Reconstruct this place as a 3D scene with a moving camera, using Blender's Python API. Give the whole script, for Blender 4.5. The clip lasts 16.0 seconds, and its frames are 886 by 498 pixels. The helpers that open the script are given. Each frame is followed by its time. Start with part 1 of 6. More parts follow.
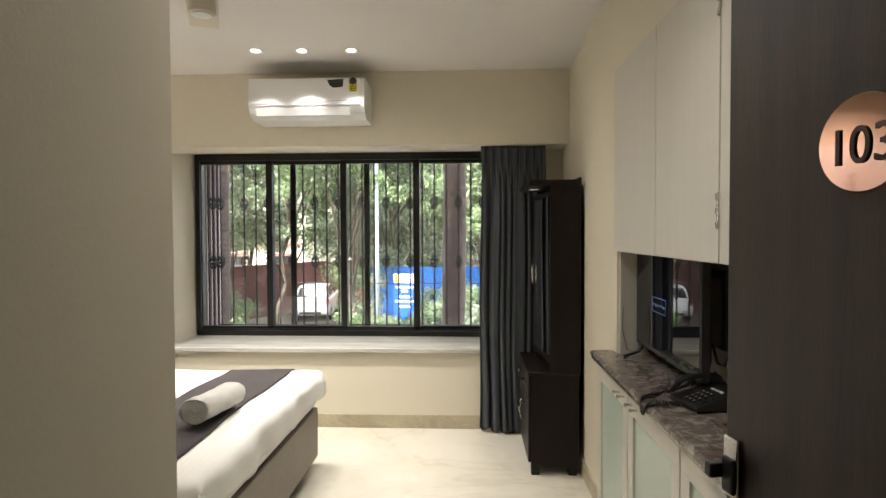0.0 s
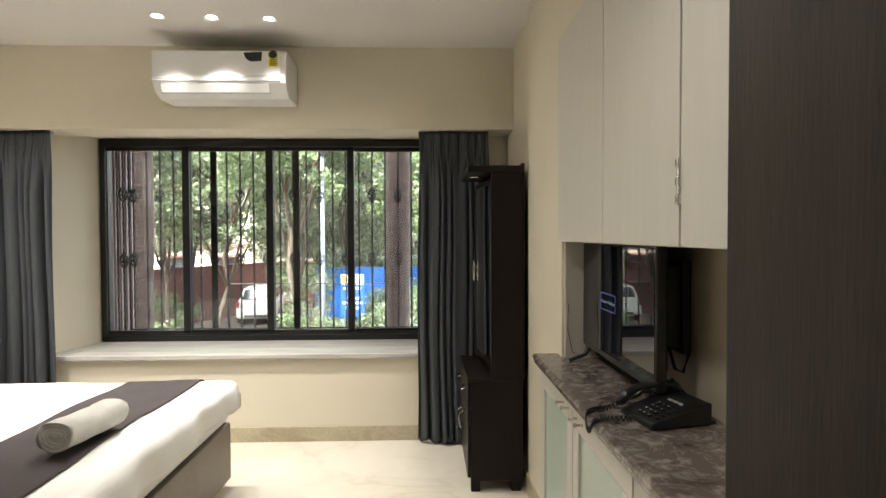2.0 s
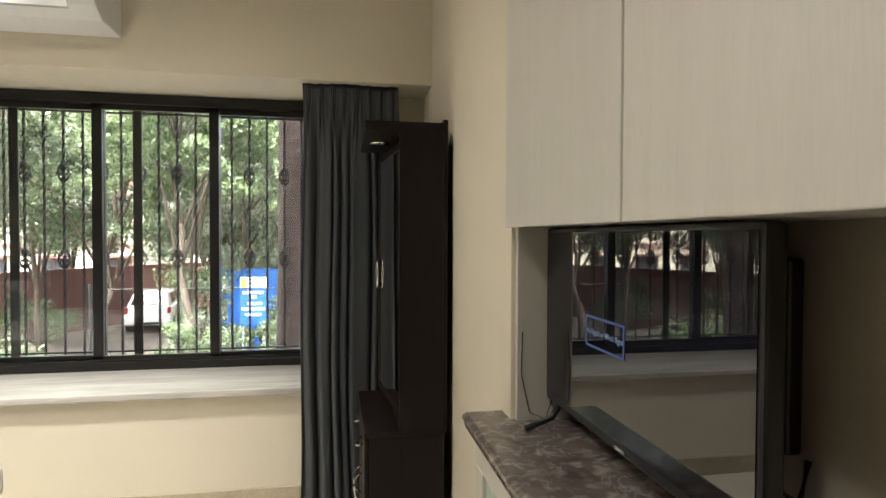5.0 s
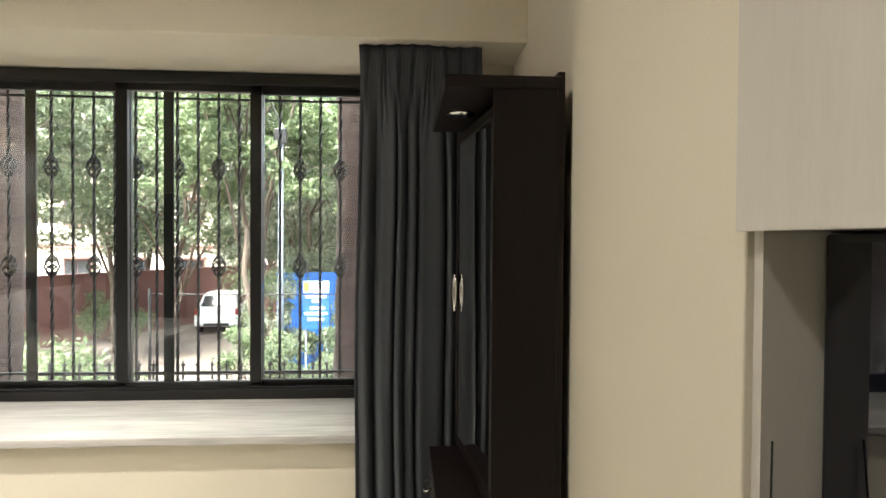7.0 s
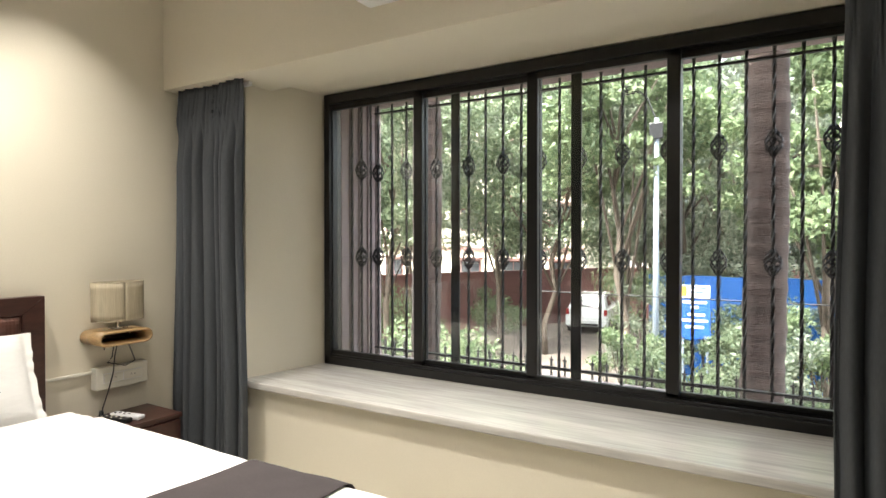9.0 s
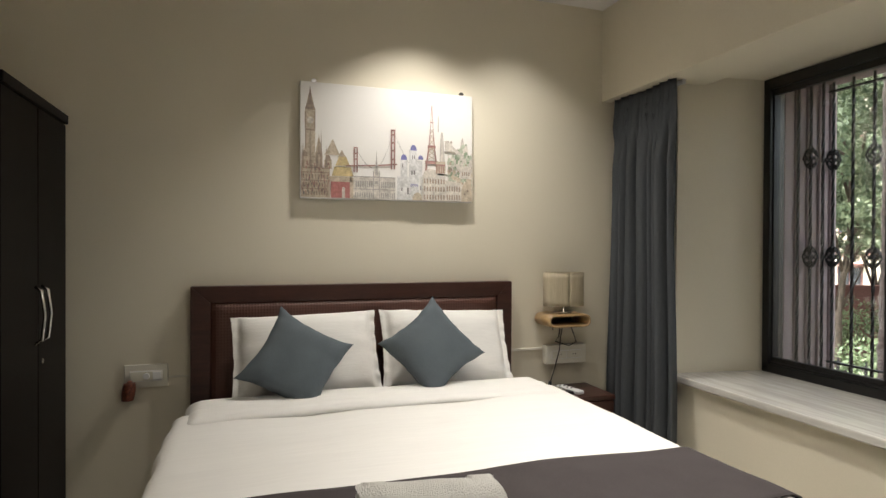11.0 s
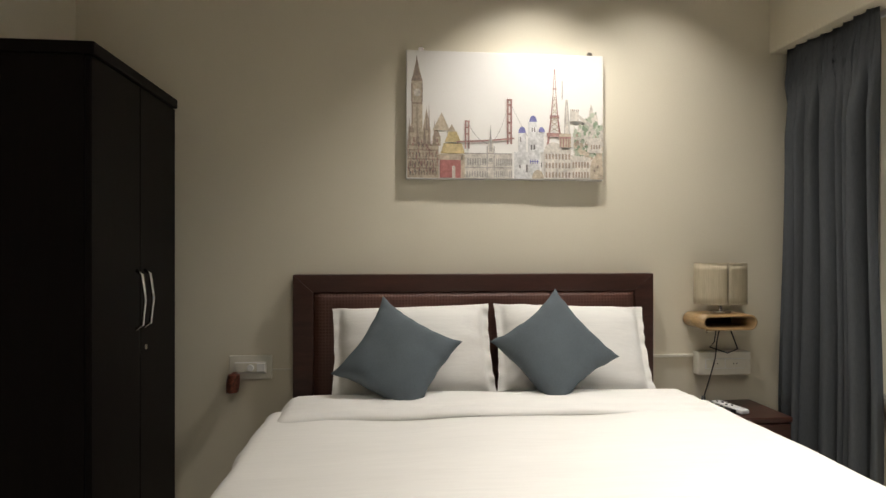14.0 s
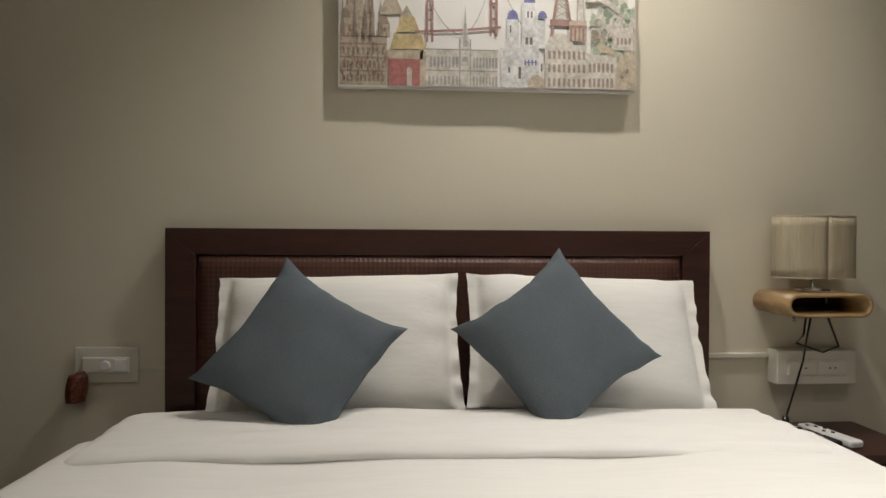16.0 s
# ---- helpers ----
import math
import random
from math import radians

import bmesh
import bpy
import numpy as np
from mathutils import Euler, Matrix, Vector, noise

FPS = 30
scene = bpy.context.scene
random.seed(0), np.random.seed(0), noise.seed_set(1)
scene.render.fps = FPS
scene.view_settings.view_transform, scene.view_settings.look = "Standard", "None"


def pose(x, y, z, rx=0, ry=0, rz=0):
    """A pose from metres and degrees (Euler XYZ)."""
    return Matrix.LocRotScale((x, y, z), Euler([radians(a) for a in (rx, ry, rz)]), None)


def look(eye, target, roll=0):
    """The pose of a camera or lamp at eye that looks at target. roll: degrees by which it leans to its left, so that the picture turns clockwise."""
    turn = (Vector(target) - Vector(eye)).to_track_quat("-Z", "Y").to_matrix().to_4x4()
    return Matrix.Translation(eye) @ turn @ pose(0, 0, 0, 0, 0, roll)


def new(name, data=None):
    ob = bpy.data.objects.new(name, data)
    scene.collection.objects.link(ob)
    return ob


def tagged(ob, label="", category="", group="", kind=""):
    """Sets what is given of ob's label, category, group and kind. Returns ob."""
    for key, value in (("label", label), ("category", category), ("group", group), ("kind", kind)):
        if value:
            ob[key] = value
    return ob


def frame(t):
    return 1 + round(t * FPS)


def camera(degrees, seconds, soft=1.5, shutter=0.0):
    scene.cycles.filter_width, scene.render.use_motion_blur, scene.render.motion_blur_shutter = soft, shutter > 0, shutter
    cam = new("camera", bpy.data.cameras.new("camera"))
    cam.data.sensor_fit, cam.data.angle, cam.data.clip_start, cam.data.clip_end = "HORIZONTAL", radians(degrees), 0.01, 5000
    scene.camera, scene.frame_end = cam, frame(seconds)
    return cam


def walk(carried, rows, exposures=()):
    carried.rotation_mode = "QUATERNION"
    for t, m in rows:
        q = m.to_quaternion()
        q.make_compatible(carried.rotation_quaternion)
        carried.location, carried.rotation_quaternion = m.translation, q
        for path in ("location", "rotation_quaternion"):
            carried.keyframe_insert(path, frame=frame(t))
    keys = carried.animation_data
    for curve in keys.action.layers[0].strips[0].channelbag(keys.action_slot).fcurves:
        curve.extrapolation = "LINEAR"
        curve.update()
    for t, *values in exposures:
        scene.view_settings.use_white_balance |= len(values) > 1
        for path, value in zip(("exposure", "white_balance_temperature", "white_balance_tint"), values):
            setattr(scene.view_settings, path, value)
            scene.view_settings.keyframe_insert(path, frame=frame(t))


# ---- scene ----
cam = camera(75.1, 16.0, soft=1.5)
PATH = [
    (0, (0.345, 0.116, 1.492), (0.249, 2.113, 1.439), -0.2),
    (0.5, (0.367, 0.26, 1.443), (0.307, 2.259, 1.398), -0.1),
    (1, (0.397, 0.349, 1.431), (0.384, 2.349, 1.388), -0.1),
    (1.5, (0.437, 0.405, 1.43), (0.459, 2.404, 1.389), -0.1),
    (2, (0.461, 0.467, 1.438), (0.523, 2.465, 1.389), -0.2),
    (2.5, (0.467, 0.579, 1.405), (0.575, 2.575, 1.365), 0.1),
    (3, (0.484, 0.728, 1.425), (0.672, 2.719, 1.378), 0.1),
    (3.5, (0.535, 0.902, 1.397), (0.821, 2.881, 1.356), 0.1),
    (4, (0.585, 1.06, 1.375), (0.934, 3.029, 1.333), 0.2),
    (6.5, (0.613, 1.983, 1.412), (0.907, 3.961, 1.366), 0.3),
    (7, (0.597, 2.112, 1.398), (0.727, 4.107, 1.364), 0.4),
    (7.5, (0.526, 2.227, 1.407), (0.509, 4.227, 1.377), 0.3),
    (8, (0.438, 2.318, 1.385), (0.211, 4.305, 1.355), 0.4),
    (8.5, (0.358, 2.376, 1.382), (-0.252, 4.280, 1.352), 0.1),
    (9, (0.308, 2.398, 1.336), (-0.728, 4.108, 1.310), 0.0),
    (9.5, (0.283, 2.370, 1.311), (-1.075, 3.839, 1.280), 0.1),
    (10, (0.261, 2.302, 1.300), (-1.331, 3.513, 1.279), 0.1),
    (10.2, (0.275, 2.295, 1.297), (-1.403, 3.384, 1.280), 0.1),
    (12.3, (0.434, 2.264, 1.301), (-1.55, 2.517, 1.296), 0.2),
    (12.5, (0.418, 2.258, 1.288), (-1.568, 2.494, 1.291), 0.1),
    (13, (0.315, 2.3, 1.269), (-1.675, 2.5, 1.26), 0.2),
    (13.5, (0.191, 2.377, 1.247), (-1.8, 2.562, 1.234), 0.2),
    (14, (0.036, 2.445, 1.211), (-1.955, 2.636, 1.211), -0.0),
    (14.5, (-0.179, 2.534, 1.169), (-2.17, 2.725, 1.172), 0.0),
    (15, (-0.374, 2.694, 1.166), (-2.369, 2.828, 1.148), 0.1),
    (15.5, (-0.566, 2.715, 1.132), (-2.563, 2.838, 1.111), 0.1),
    (16, (-0.774, 2.733, 1.06), (-2.77, 2.851, 1.043), 0.3),
]

EXPOSURES = [(0.0, 3.85), (2.0, 3.9), (4.0, 3.9), (6.5, 4.0), (8.0, 3.95), (9.0, 3.65), (9.5, 3.2), (10.0, 2.9), (12.5, 3.1), (14.5, 2.9), (16.0, 2.7)]
walk(cam, [(t, look(e, g, r)) for t, e, g, r in PATH], EXPOSURES)

# ---- world and light ----
world = bpy.data.worlds.new("sky")
scene.world = world
world.use_nodes = True
wn = world.node_tree.nodes
sky = wn.new("ShaderNodeTexSky")
sky.sky_type, sky.sun_disc = "NISHITA", False
sky.sun_elevation, sky.sun_rotation, sky.dust_density, sky.air_density = radians(58), radians(200), 4.0, 1.2
sky_bw = wn.new("ShaderNodeHueSaturation")
sky_bw.inputs["Saturation"].default_value = 0.35
world.node_tree.links.new(sky.outputs[0], sky_bw.inputs["Color"])
world.node_tree.links.new(sky_bw.outputs[0], wn["Background"].inputs["Color"])
wn["Background"].inputs["Strength"].default_value = 0.15

sun_data = bpy.data.lights.new("sun", "SUN")
sun_data.energy, sun_data.angle, sun_data.color = 2.0, radians(25), (1.0, 0.96, 0.9)
sun = new("sun", sun_data)
sun.matrix_world = look((0, 0, 30), (6, 16, 0))

WARM = (1.0, 0.945, 0.87)


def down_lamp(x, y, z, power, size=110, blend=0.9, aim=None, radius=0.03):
    d = bpy.data.lights.new("downlight_or_fill", "SPOT")
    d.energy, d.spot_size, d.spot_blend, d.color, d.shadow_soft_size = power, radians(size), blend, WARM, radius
    o = new("downlight_or_fill", d)
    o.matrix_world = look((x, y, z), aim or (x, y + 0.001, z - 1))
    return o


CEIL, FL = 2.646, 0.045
DOWNLIGHTS_AND_FILL = [  # x, y, watts, cone, lean of the beam towards +x
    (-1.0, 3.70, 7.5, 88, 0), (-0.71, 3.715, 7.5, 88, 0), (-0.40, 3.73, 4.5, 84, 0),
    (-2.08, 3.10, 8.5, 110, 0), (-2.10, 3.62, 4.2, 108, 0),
    # unseen pair, added as fill for the cabinets and the beam
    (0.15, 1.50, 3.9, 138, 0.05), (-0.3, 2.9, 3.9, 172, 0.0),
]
for x, y, w, cone, lean in DOWNLIGHTS_AND_FILL:
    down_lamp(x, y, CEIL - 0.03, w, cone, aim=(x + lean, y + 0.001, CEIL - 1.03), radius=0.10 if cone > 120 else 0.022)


# ---- materials ----
def material(name, color, rough=0.5, metal=0.0, var=0.08, scale=6.0, bump=0.0, fine=60.0, stretch=(1, 1, 1), spec=0.5, rand=0.0, color2=None, coat=0.0):
    """A node material with two scales of colour variation and fine relief, laid out in metres."""
    m = bpy.data.materials.new(name)
    m.use_nodes = True
    nt = m.node_tree
    n, l = nt.nodes, nt.links
    p = n["Principled BSDF"]
    p.inputs["Roughness"].default_value, p.inputs["Metallic"].default_value = rough, metal
    p.inputs["Specular IOR Level"].default_value = spec
    p.inputs["Coat Weight"].default_value = coat
    geo = n.new("ShaderNodeNewGeometry")
    mp = n.new("ShaderNodeMapping")
    mp.inputs["Scale"].default_value = stretch
    l.new(geo.outputs["Position"], mp.inputs["Vector"])
    big, small = n.new("ShaderNodeTexNoise"), n.new("ShaderNodeTexNoise")
    big.inputs["Scale"].default_value, big.inputs["Detail"].default_value = scale, 4
    small.inputs["Scale"].default_value, small.inputs["Detail"].default_value = fine, 3
    for t in (big, small):
        l.new(mp.outputs[0], t.inputs["Vector"])
    add = n.new("ShaderNodeMath")
    add.operation = "ADD"
    l.new(big.outputs["Fac"], add.inputs[0]), l.new(small.outputs["Fac"], add.inputs[1])
    ramp = n.new("ShaderNodeMapRange")
    ramp.inputs["From Min"].default_value, ramp.inputs["From Max"].default_value = 0.65, 1.35
    l.new(add.outputs[0], ramp.inputs["Value"])
    mix = n.new("ShaderNodeMix")
    mix.data_type = "RGBA"
    c = Vector(color)
    other = Vector(color2) if color2 else c * (1 - 2 * var)
    mix.inputs["A"].default_value = (*other, 1)
    mix.inputs["B"].default_value = (*(c if color2 else c * (1 + var * 0.5)), 1)
    l.new(ramp.outputs[0], mix.inputs["Factor"])
    out = mix.outputs["Result"]
    if rand:
        info = n.new("ShaderNodeObjectInfo")
        hsv = n.new("ShaderNodeHueSaturation")
        r2 = n.new("ShaderNodeMapRange")
        r2.inputs["To Min"].default_value, r2.inputs["To Max"].default_value = 1 - rand, 1 + rand
        l.new(info.outputs["Random"], r2.inputs["Value"])
        l.new(r2.outputs[0], hsv.inputs["Value"]), l.new(out, hsv.inputs["Color"])
        out = hsv.outputs[0]
    l.new(out, p.inputs["Base Color"])
    if bump:
        b = n.new("ShaderNodeBump")
        b.inputs["Strength"].default_value, b.inputs["Distance"].default_value = bump, 0.01
        l.new(add.outputs[0], b.inputs["Height"]), l.new(b.outputs[0], p.inputs["Normal"])
    return m


def emitter(name, color, strength):
    m = bpy.data.materials.new(name)
    m.use_nodes = True
    p = m.node_tree.nodes["Principled BSDF"]
    p.inputs["Base Color"].default_value = (*color, 1)
    p.inputs["Emission Color"].default_value = (*color, 1)
    p.inputs["Emission Strength"].default_value = strength
    return m


def leaf_material(name, a, b):
    """Leaves that differ one from the next and let some light through."""
    m = bpy.data.materials.new(name)
    m.use_nodes = True
    n, l = m.node_tree.nodes, m.node_tree.links
    p = n["Principled BSDF"]
    geo = n.new("ShaderNodeNewGeometry")
    mix = n.new("ShaderNodeMix")
    mix.data_type = "RGBA"
    mix.inputs["A"].default_value, mix.inputs["B"].default_value = (*a, 1), (*b, 1)
    l.new(geo.outputs["Random Per Island"], mix.inputs["Factor"])
    l.new(mix.outputs["Result"], p.inputs["Base Color"])
    p.inputs["Roughness"].default_value = 0.5
    tr = n.new("ShaderNodeBsdfTranslucent")
    l.new(mix.outputs["Result"], tr.inputs["Color"])
    ms = n.new("ShaderNodeMixShader")
    ms.inputs[0].default_value = 0.45
    l.new(p.outputs[0], ms.inputs[1]), l.new(tr.outputs[0], ms.inputs[2])
    l.new(ms.outputs[0], n["Material Output"].inputs["Surface"])
    return m


def glass_material(name, tint, rough=0.0, gloss=0.06):
    """A thin pane: mostly clear, with a faint mirror on top."""
    m = bpy.data.materials.new(name)
    m.use_nodes = True
    n, l = m.node_tree.nodes, m.node_tree.links
    tr, gl, ms = n.new("ShaderNodeBsdfTransparent"), n.new("ShaderNodeBsdfGlossy"), n.new("ShaderNodeMixShader")
    tr.inputs["Color"].default_value = (*tint, 1)
    gl.inputs["Roughness"].default_value = rough
    fr = n.new("ShaderNodeFresnel")
    fr.inputs["IOR"].default_value = 1.45
    l.new(fr.outputs[0], ms.inputs[0]), l.new(tr.outputs[0], ms.inputs[1]), l.new(gl.outputs[0], ms.inputs[2])
    l.new(ms.outputs[0], n["Material Output"].inputs["Surface"])
    return m


def marble_material(name, base, vein, scale, rough, amount=0.5, width=0.04):
    m = material(name, base, rough, var=0.05, scale=scale, fine=scale * 8)
    n, l = m.node_tree.nodes, m.node_tree.links
    p = n["Principled BSDF"]
    src = p.inputs["Base Color"].links[0].from_socket
    geo = n.new("ShaderNodeNewGeometry")
    warp = n.new("ShaderNodeTexNoise")
    warp.inputs["Scale"].default_value, warp.inputs["Detail"].default_value, warp.inputs["Distortion"].default_value = scale * 0.6, 8, 1.2
    l.new(geo.outputs["Position"], warp.inputs["Vector"])
    sub = n.new("ShaderNodeMath")
    sub.operation = "SUBTRACT"
    sub.inputs[1].default_value = 0.5
    ab = n.new("ShaderNodeMath")
    ab.operation = "ABSOLUTE"
    l.new(warp.outputs["Fac"], sub.inputs[0]), l.new(sub.outputs[0], ab.inputs[0])
    mr = n.new("ShaderNodeMapRange")
    mr.inputs["From Max"].default_value, mr.inputs["To Min"].default_value, mr.inputs["To Max"].default_value = width, amount, 0.0
    l.new(ab.outputs[0], mr.inputs["Value"])
    mix = n.new("ShaderNodeMix")
    mix.data_type = "RGBA"
    mix.inputs["B"].default_value = (*vein, 1)
    l.new(mr.outputs[0], mix.inputs["Factor"]), l.new(src, mix.inputs["A"])
    l.new(mix.outputs["Result"], p.inputs["Base Color"])
    return m


PAINT = material("cream_wall_paint", (0.72, 0.665, 0.54), 0.55, var=0.025, scale=2.0, bump=0.04, fine=180)
CEILING_PAINT = material("white_ceiling_paint", (0.74, 0.71, 0.68), 0.7, var=0.02, scale=2.0, bump=0.03, fine=150)
MARBLE = marble_material("cream_marble_floor", (0.68, 0.64, 0.54), (0.40, 0.34, 0.24), 1.3, 0.16, 0.22, 0.014)
SKIRT = material("beige_stone_skirting", (0.50, 0.44, 0.31), 0.35, var=0.12, scale=9, fine=60)
SILL_STONE = material("banded_sill_stone", (0.62, 0.60, 0.56), 0.14, var=0.16, scale=5, fine=22, stretch=(0.25, 3.5, 3))
GRANITE = marble_material("brown_grey_granite", (0.155, 0.128, 0.115), (0.44, 0.40, 0.36), 16, 0.13, 0.42, 0.016)


def mottle(m, color, scale, low, high):
    """Adds cloudy patches of a second colour to a material."""
    n, l = m.node_tree.nodes, m.node_tree.links
    p = n["Principled BSDF"]
    src = p.inputs["Base Color"].links[0].from_socket
    geo, tex, mr, mix = n.new("ShaderNodeNewGeometry"), n.new("ShaderNodeTexNoise"), n.new("ShaderNodeMapRange"), n.new("ShaderNodeMix")
    tex.inputs["Scale"].default_value, tex.inputs["Detail"].default_value, tex.inputs["Distortion"].default_value = scale, 7, 0.8
    mr.inputs["From Min"].default_value, mr.inputs["From Max"].default_value = low, high
    mix.data_type = "RGBA"
    mix.inputs["B"].default_value = (*color, 1)
    l.new(geo.outputs["Position"], tex.inputs["Vector"]), l.new(tex.outputs["Fac"], mr.inputs["Value"])
    l.new(mr.outputs[0], mix.inputs["Factor"]), l.new(src, mix.inputs["A"])
    l.new(mix.outputs["Result"], p.inputs["Base Color"])
    return m


mottle(GRANITE, (0.32, 0.285, 0.255), 26, 0.50, 0.66)
mottle(GRANITE, (0.085, 0.066, 0.058), 11, 0.52, 0.68)
mottle(MARBLE, (0.74, 0.71, 0.64), 1.1, 0.45, 0.7)
mottle(SKIRT, (0.30, 0.24, 0.16), 3.0, 0.56, 0.75)
BLACK_METAL = material("black_painted_aluminium", (0.006, 0.0055, 0.0055), 0.35, var=0.2, scale=12)
GRILLE_IRON = material("black_wrought_iron", (0.02, 0.018, 0.017), 0.55, var=0.25, scale=30, bump=0.2)
GLASS = glass_material("window_glass", (0.93, 0.95, 0.94))
FROSTED = material("frosted_green_glass", (0.50, 0.60, 0.52), 0.25, var=0.03, scale=3)
WENGE = material("dark_wenge_laminate", (0.0065, 0.0045, 0.0045), 0.42, var=0.25, scale=5, fine=45, stretch=(14, 14, 1), bump=0.04, spec=0.10)
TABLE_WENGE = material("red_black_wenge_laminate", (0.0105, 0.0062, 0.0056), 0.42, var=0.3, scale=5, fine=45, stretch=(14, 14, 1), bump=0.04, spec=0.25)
DOOR_WOOD = material("dark_door_veneer", (0.046, 0.031, 0.022), 0.45, var=0.32, scale=2.2, fine=40, stretch=(16, 16, 0.7), bump=0.06)
WALNUT = material("red_brown_walnut_veneer", (0.060, 0.022, 0.016), 0.35, var=0.25, scale=4, fine=30, stretch=(6, 1, 12), bump=0.04)
LAMINATE = material("pale_silver_beige_laminate", (0.61, 0.585, 0.525), 0.33, var=0.035, scale=3, fine=50, stretch=(9, 9, 0.5))
NICHE = material("beige_niche_laminate", (0.50, 0.44, 0.34), 0.40, var=0.05, scale=3, fine=40, stretch=(1, 2, 12))
BEDBASE = material("grey_brown_laminate", (0.20, 0.155, 0.125), 0.45, var=0.12, scale=3, fine=45, stretch=(8, 2, 1))
LINEN = material("white_cotton_sheet", (0.82, 0.80, 0.76), 0.85, var=0.02, scale=5, fine=220, stretch=(1, 4, 1), bump=0.08, spec=0.2)
STRIPE = material("white_satin_stripe_cotton", (0.82, 0.80, 0.765), 0.72, var=0.03, scale=3, fine=60, stretch=(1.6, 0.12, 1.6), bump=0.10, spec=0.25)
RUNNER = material("dark_grey_bed_runner_cloth", (0.070, 0.060, 0.060), 0.9, var=0.1, scale=8, fine=240, bump=0.1, spec=0.15)
CUSHION = material("slate_blue_cushion_cloth", (0.120, 0.142, 0.158), 0.85, var=0.1, scale=7, fine=260, bump=0.1, spec=0.15)
TOWEL = material("white_terry_towel", (0.74, 0.72, 0.67), 0.95, var=0.06, scale=20, fine=300, bump=0.9, spec=0.1)
CURTAIN = material("slate_grey_curtain_cloth", (0.080, 0.087, 0.096), 0.8, var=0.1, scale=6, fine=250, stretch=(1, 1, 0.2), bump=0.08, spec=0.2)
LEATHER = material("brown_dimpled_leatherette", (0.095, 0.038, 0.026), 0.42, var=0.1, scale=8, fine=120, bump=0.1)
WHITE_PLASTIC = material("white_plastic", (0.80, 0.80, 0.80), 0.28, var=0.015, scale=4)
IVORY_PLASTIC = material("ivory_plastic", (0.74, 0.71, 0.62), 0.35, var=0.02, scale=6)
BLACK_PLASTIC = material("black_plastic", (0.012, 0.012, 0.013), 0.32, var=0.15, scale=15)
SCREEN = material("black_glossy_screen", (0.006, 0.006, 0.010), 0.012, var=0.02, spec=0.75)
CHROME = material("brushed_chrome", (0.72, 0.70, 0.67), 0.22, 1.0, var=0.05, scale=30)
MIRROR = material("mirror_silver", (0.86, 0.87, 0.87), 0.01, 1.0, var=0.0)
PLATE_BRONZE = material("polished_rose_bronze_plate", (0.42, 0.26, 0.21), 0.05, 1.0, var=0.02)
DARK_TEXT = material("dark_red_brown_lettering", (0.06, 0.012, 0.012), 0.4, var=0.1)
CANVAS = material("white_canvas", (0.80, 0.78, 0.75), 0.75, var=0.02, scale=4, fine=300, bump=0.1)
SHADE = material("cream_thread_lamp_shade", (0.52, 0.45, 0.32), 0.85, var=0.14, scale=10, fine=120, stretch=(3, 3, 0.15), bump=0.25)
PALE_WOOD = material("pale_bent_plywood", (0.50, 0.33, 0.16), 0.35, var=0.2, scale=8, fine=50, stretch=(1, 1, 6))
RED_WOOD = material("carved_red_brown_wood", (0.20, 0.055, 0.03), 0.4, var=0.45, scale=30, fine=120)
LAMP_GLOW = emitter("lit_lamp_lens", (1.0, 0.93, 0.82), 0.6)
FIXTURE_PAINT = material("cream_enamel", (0.62, 0.57, 0.47), 0.4, var=0.03)


# ---- mesh tools ----
def thing(name, label, category, at=(0, 0, 0), group="", kind=""):
    o = new(name)
    o.location = at
    o.empty_display_size = 0.1
    return tagged(o, label, category, group, kind)


def base_of(parent):
    v = Vector((0, 0, 0))
    while parent:
        v = v + parent.location
        parent = parent.parent
    return v


def part(name, bm, mat, parent=None, label="", smooth=False):
    """Links a bmesh, given in world places, as one mesh object under its thing."""
    if parent:
        bmesh.ops.translate(bm, verts=bm.verts, vec=-base_of(parent))
    me = bpy.data.meshes.new(name)
    bm.to_mesh(me)
    bm.free()
    me.materials.append(mat)
    if smooth:
        for f in me.polygons:
            f.use_smooth = True
    o = new(name, me)
    if parent:
        o.parent = parent
    if label:
        o["label"] = label
    return o


def whole(name, bm, mat, label, category, kind="", group="", smooth=False):
    return tagged(part(name, bm, mat, None, "", smooth), label, category, group, kind)


def box(x0, x1, y0, y1, z0, z1, bevel=0.0, seg=2, bm=None):
    own = bm is None
    b = bmesh.new()
    m = Matrix.Translation(((x0 + x1) / 2, (y0 + y1) / 2, (z0 + z1) / 2)) @ Matrix.Diagonal((abs(x1 - x0), abs(y1 - y0), abs(z1 - z0), 1))
    bmesh.ops.create_cube(b, size=1, matrix=m)
    if bevel:
        bmesh.ops.bevel(b, geom=b.edges[:], offset=bevel, segments=seg, affect="EDGES", profile=0.5)
    if own:
        return b
    join(bm, b)
    return bm


def join(bm, b):
    me = bpy.data.meshes.new("scratch")
    b.to_mesh(me)
    b.free()
    bm.from_mesh(me)
    bpy.data.meshes.remove(me)


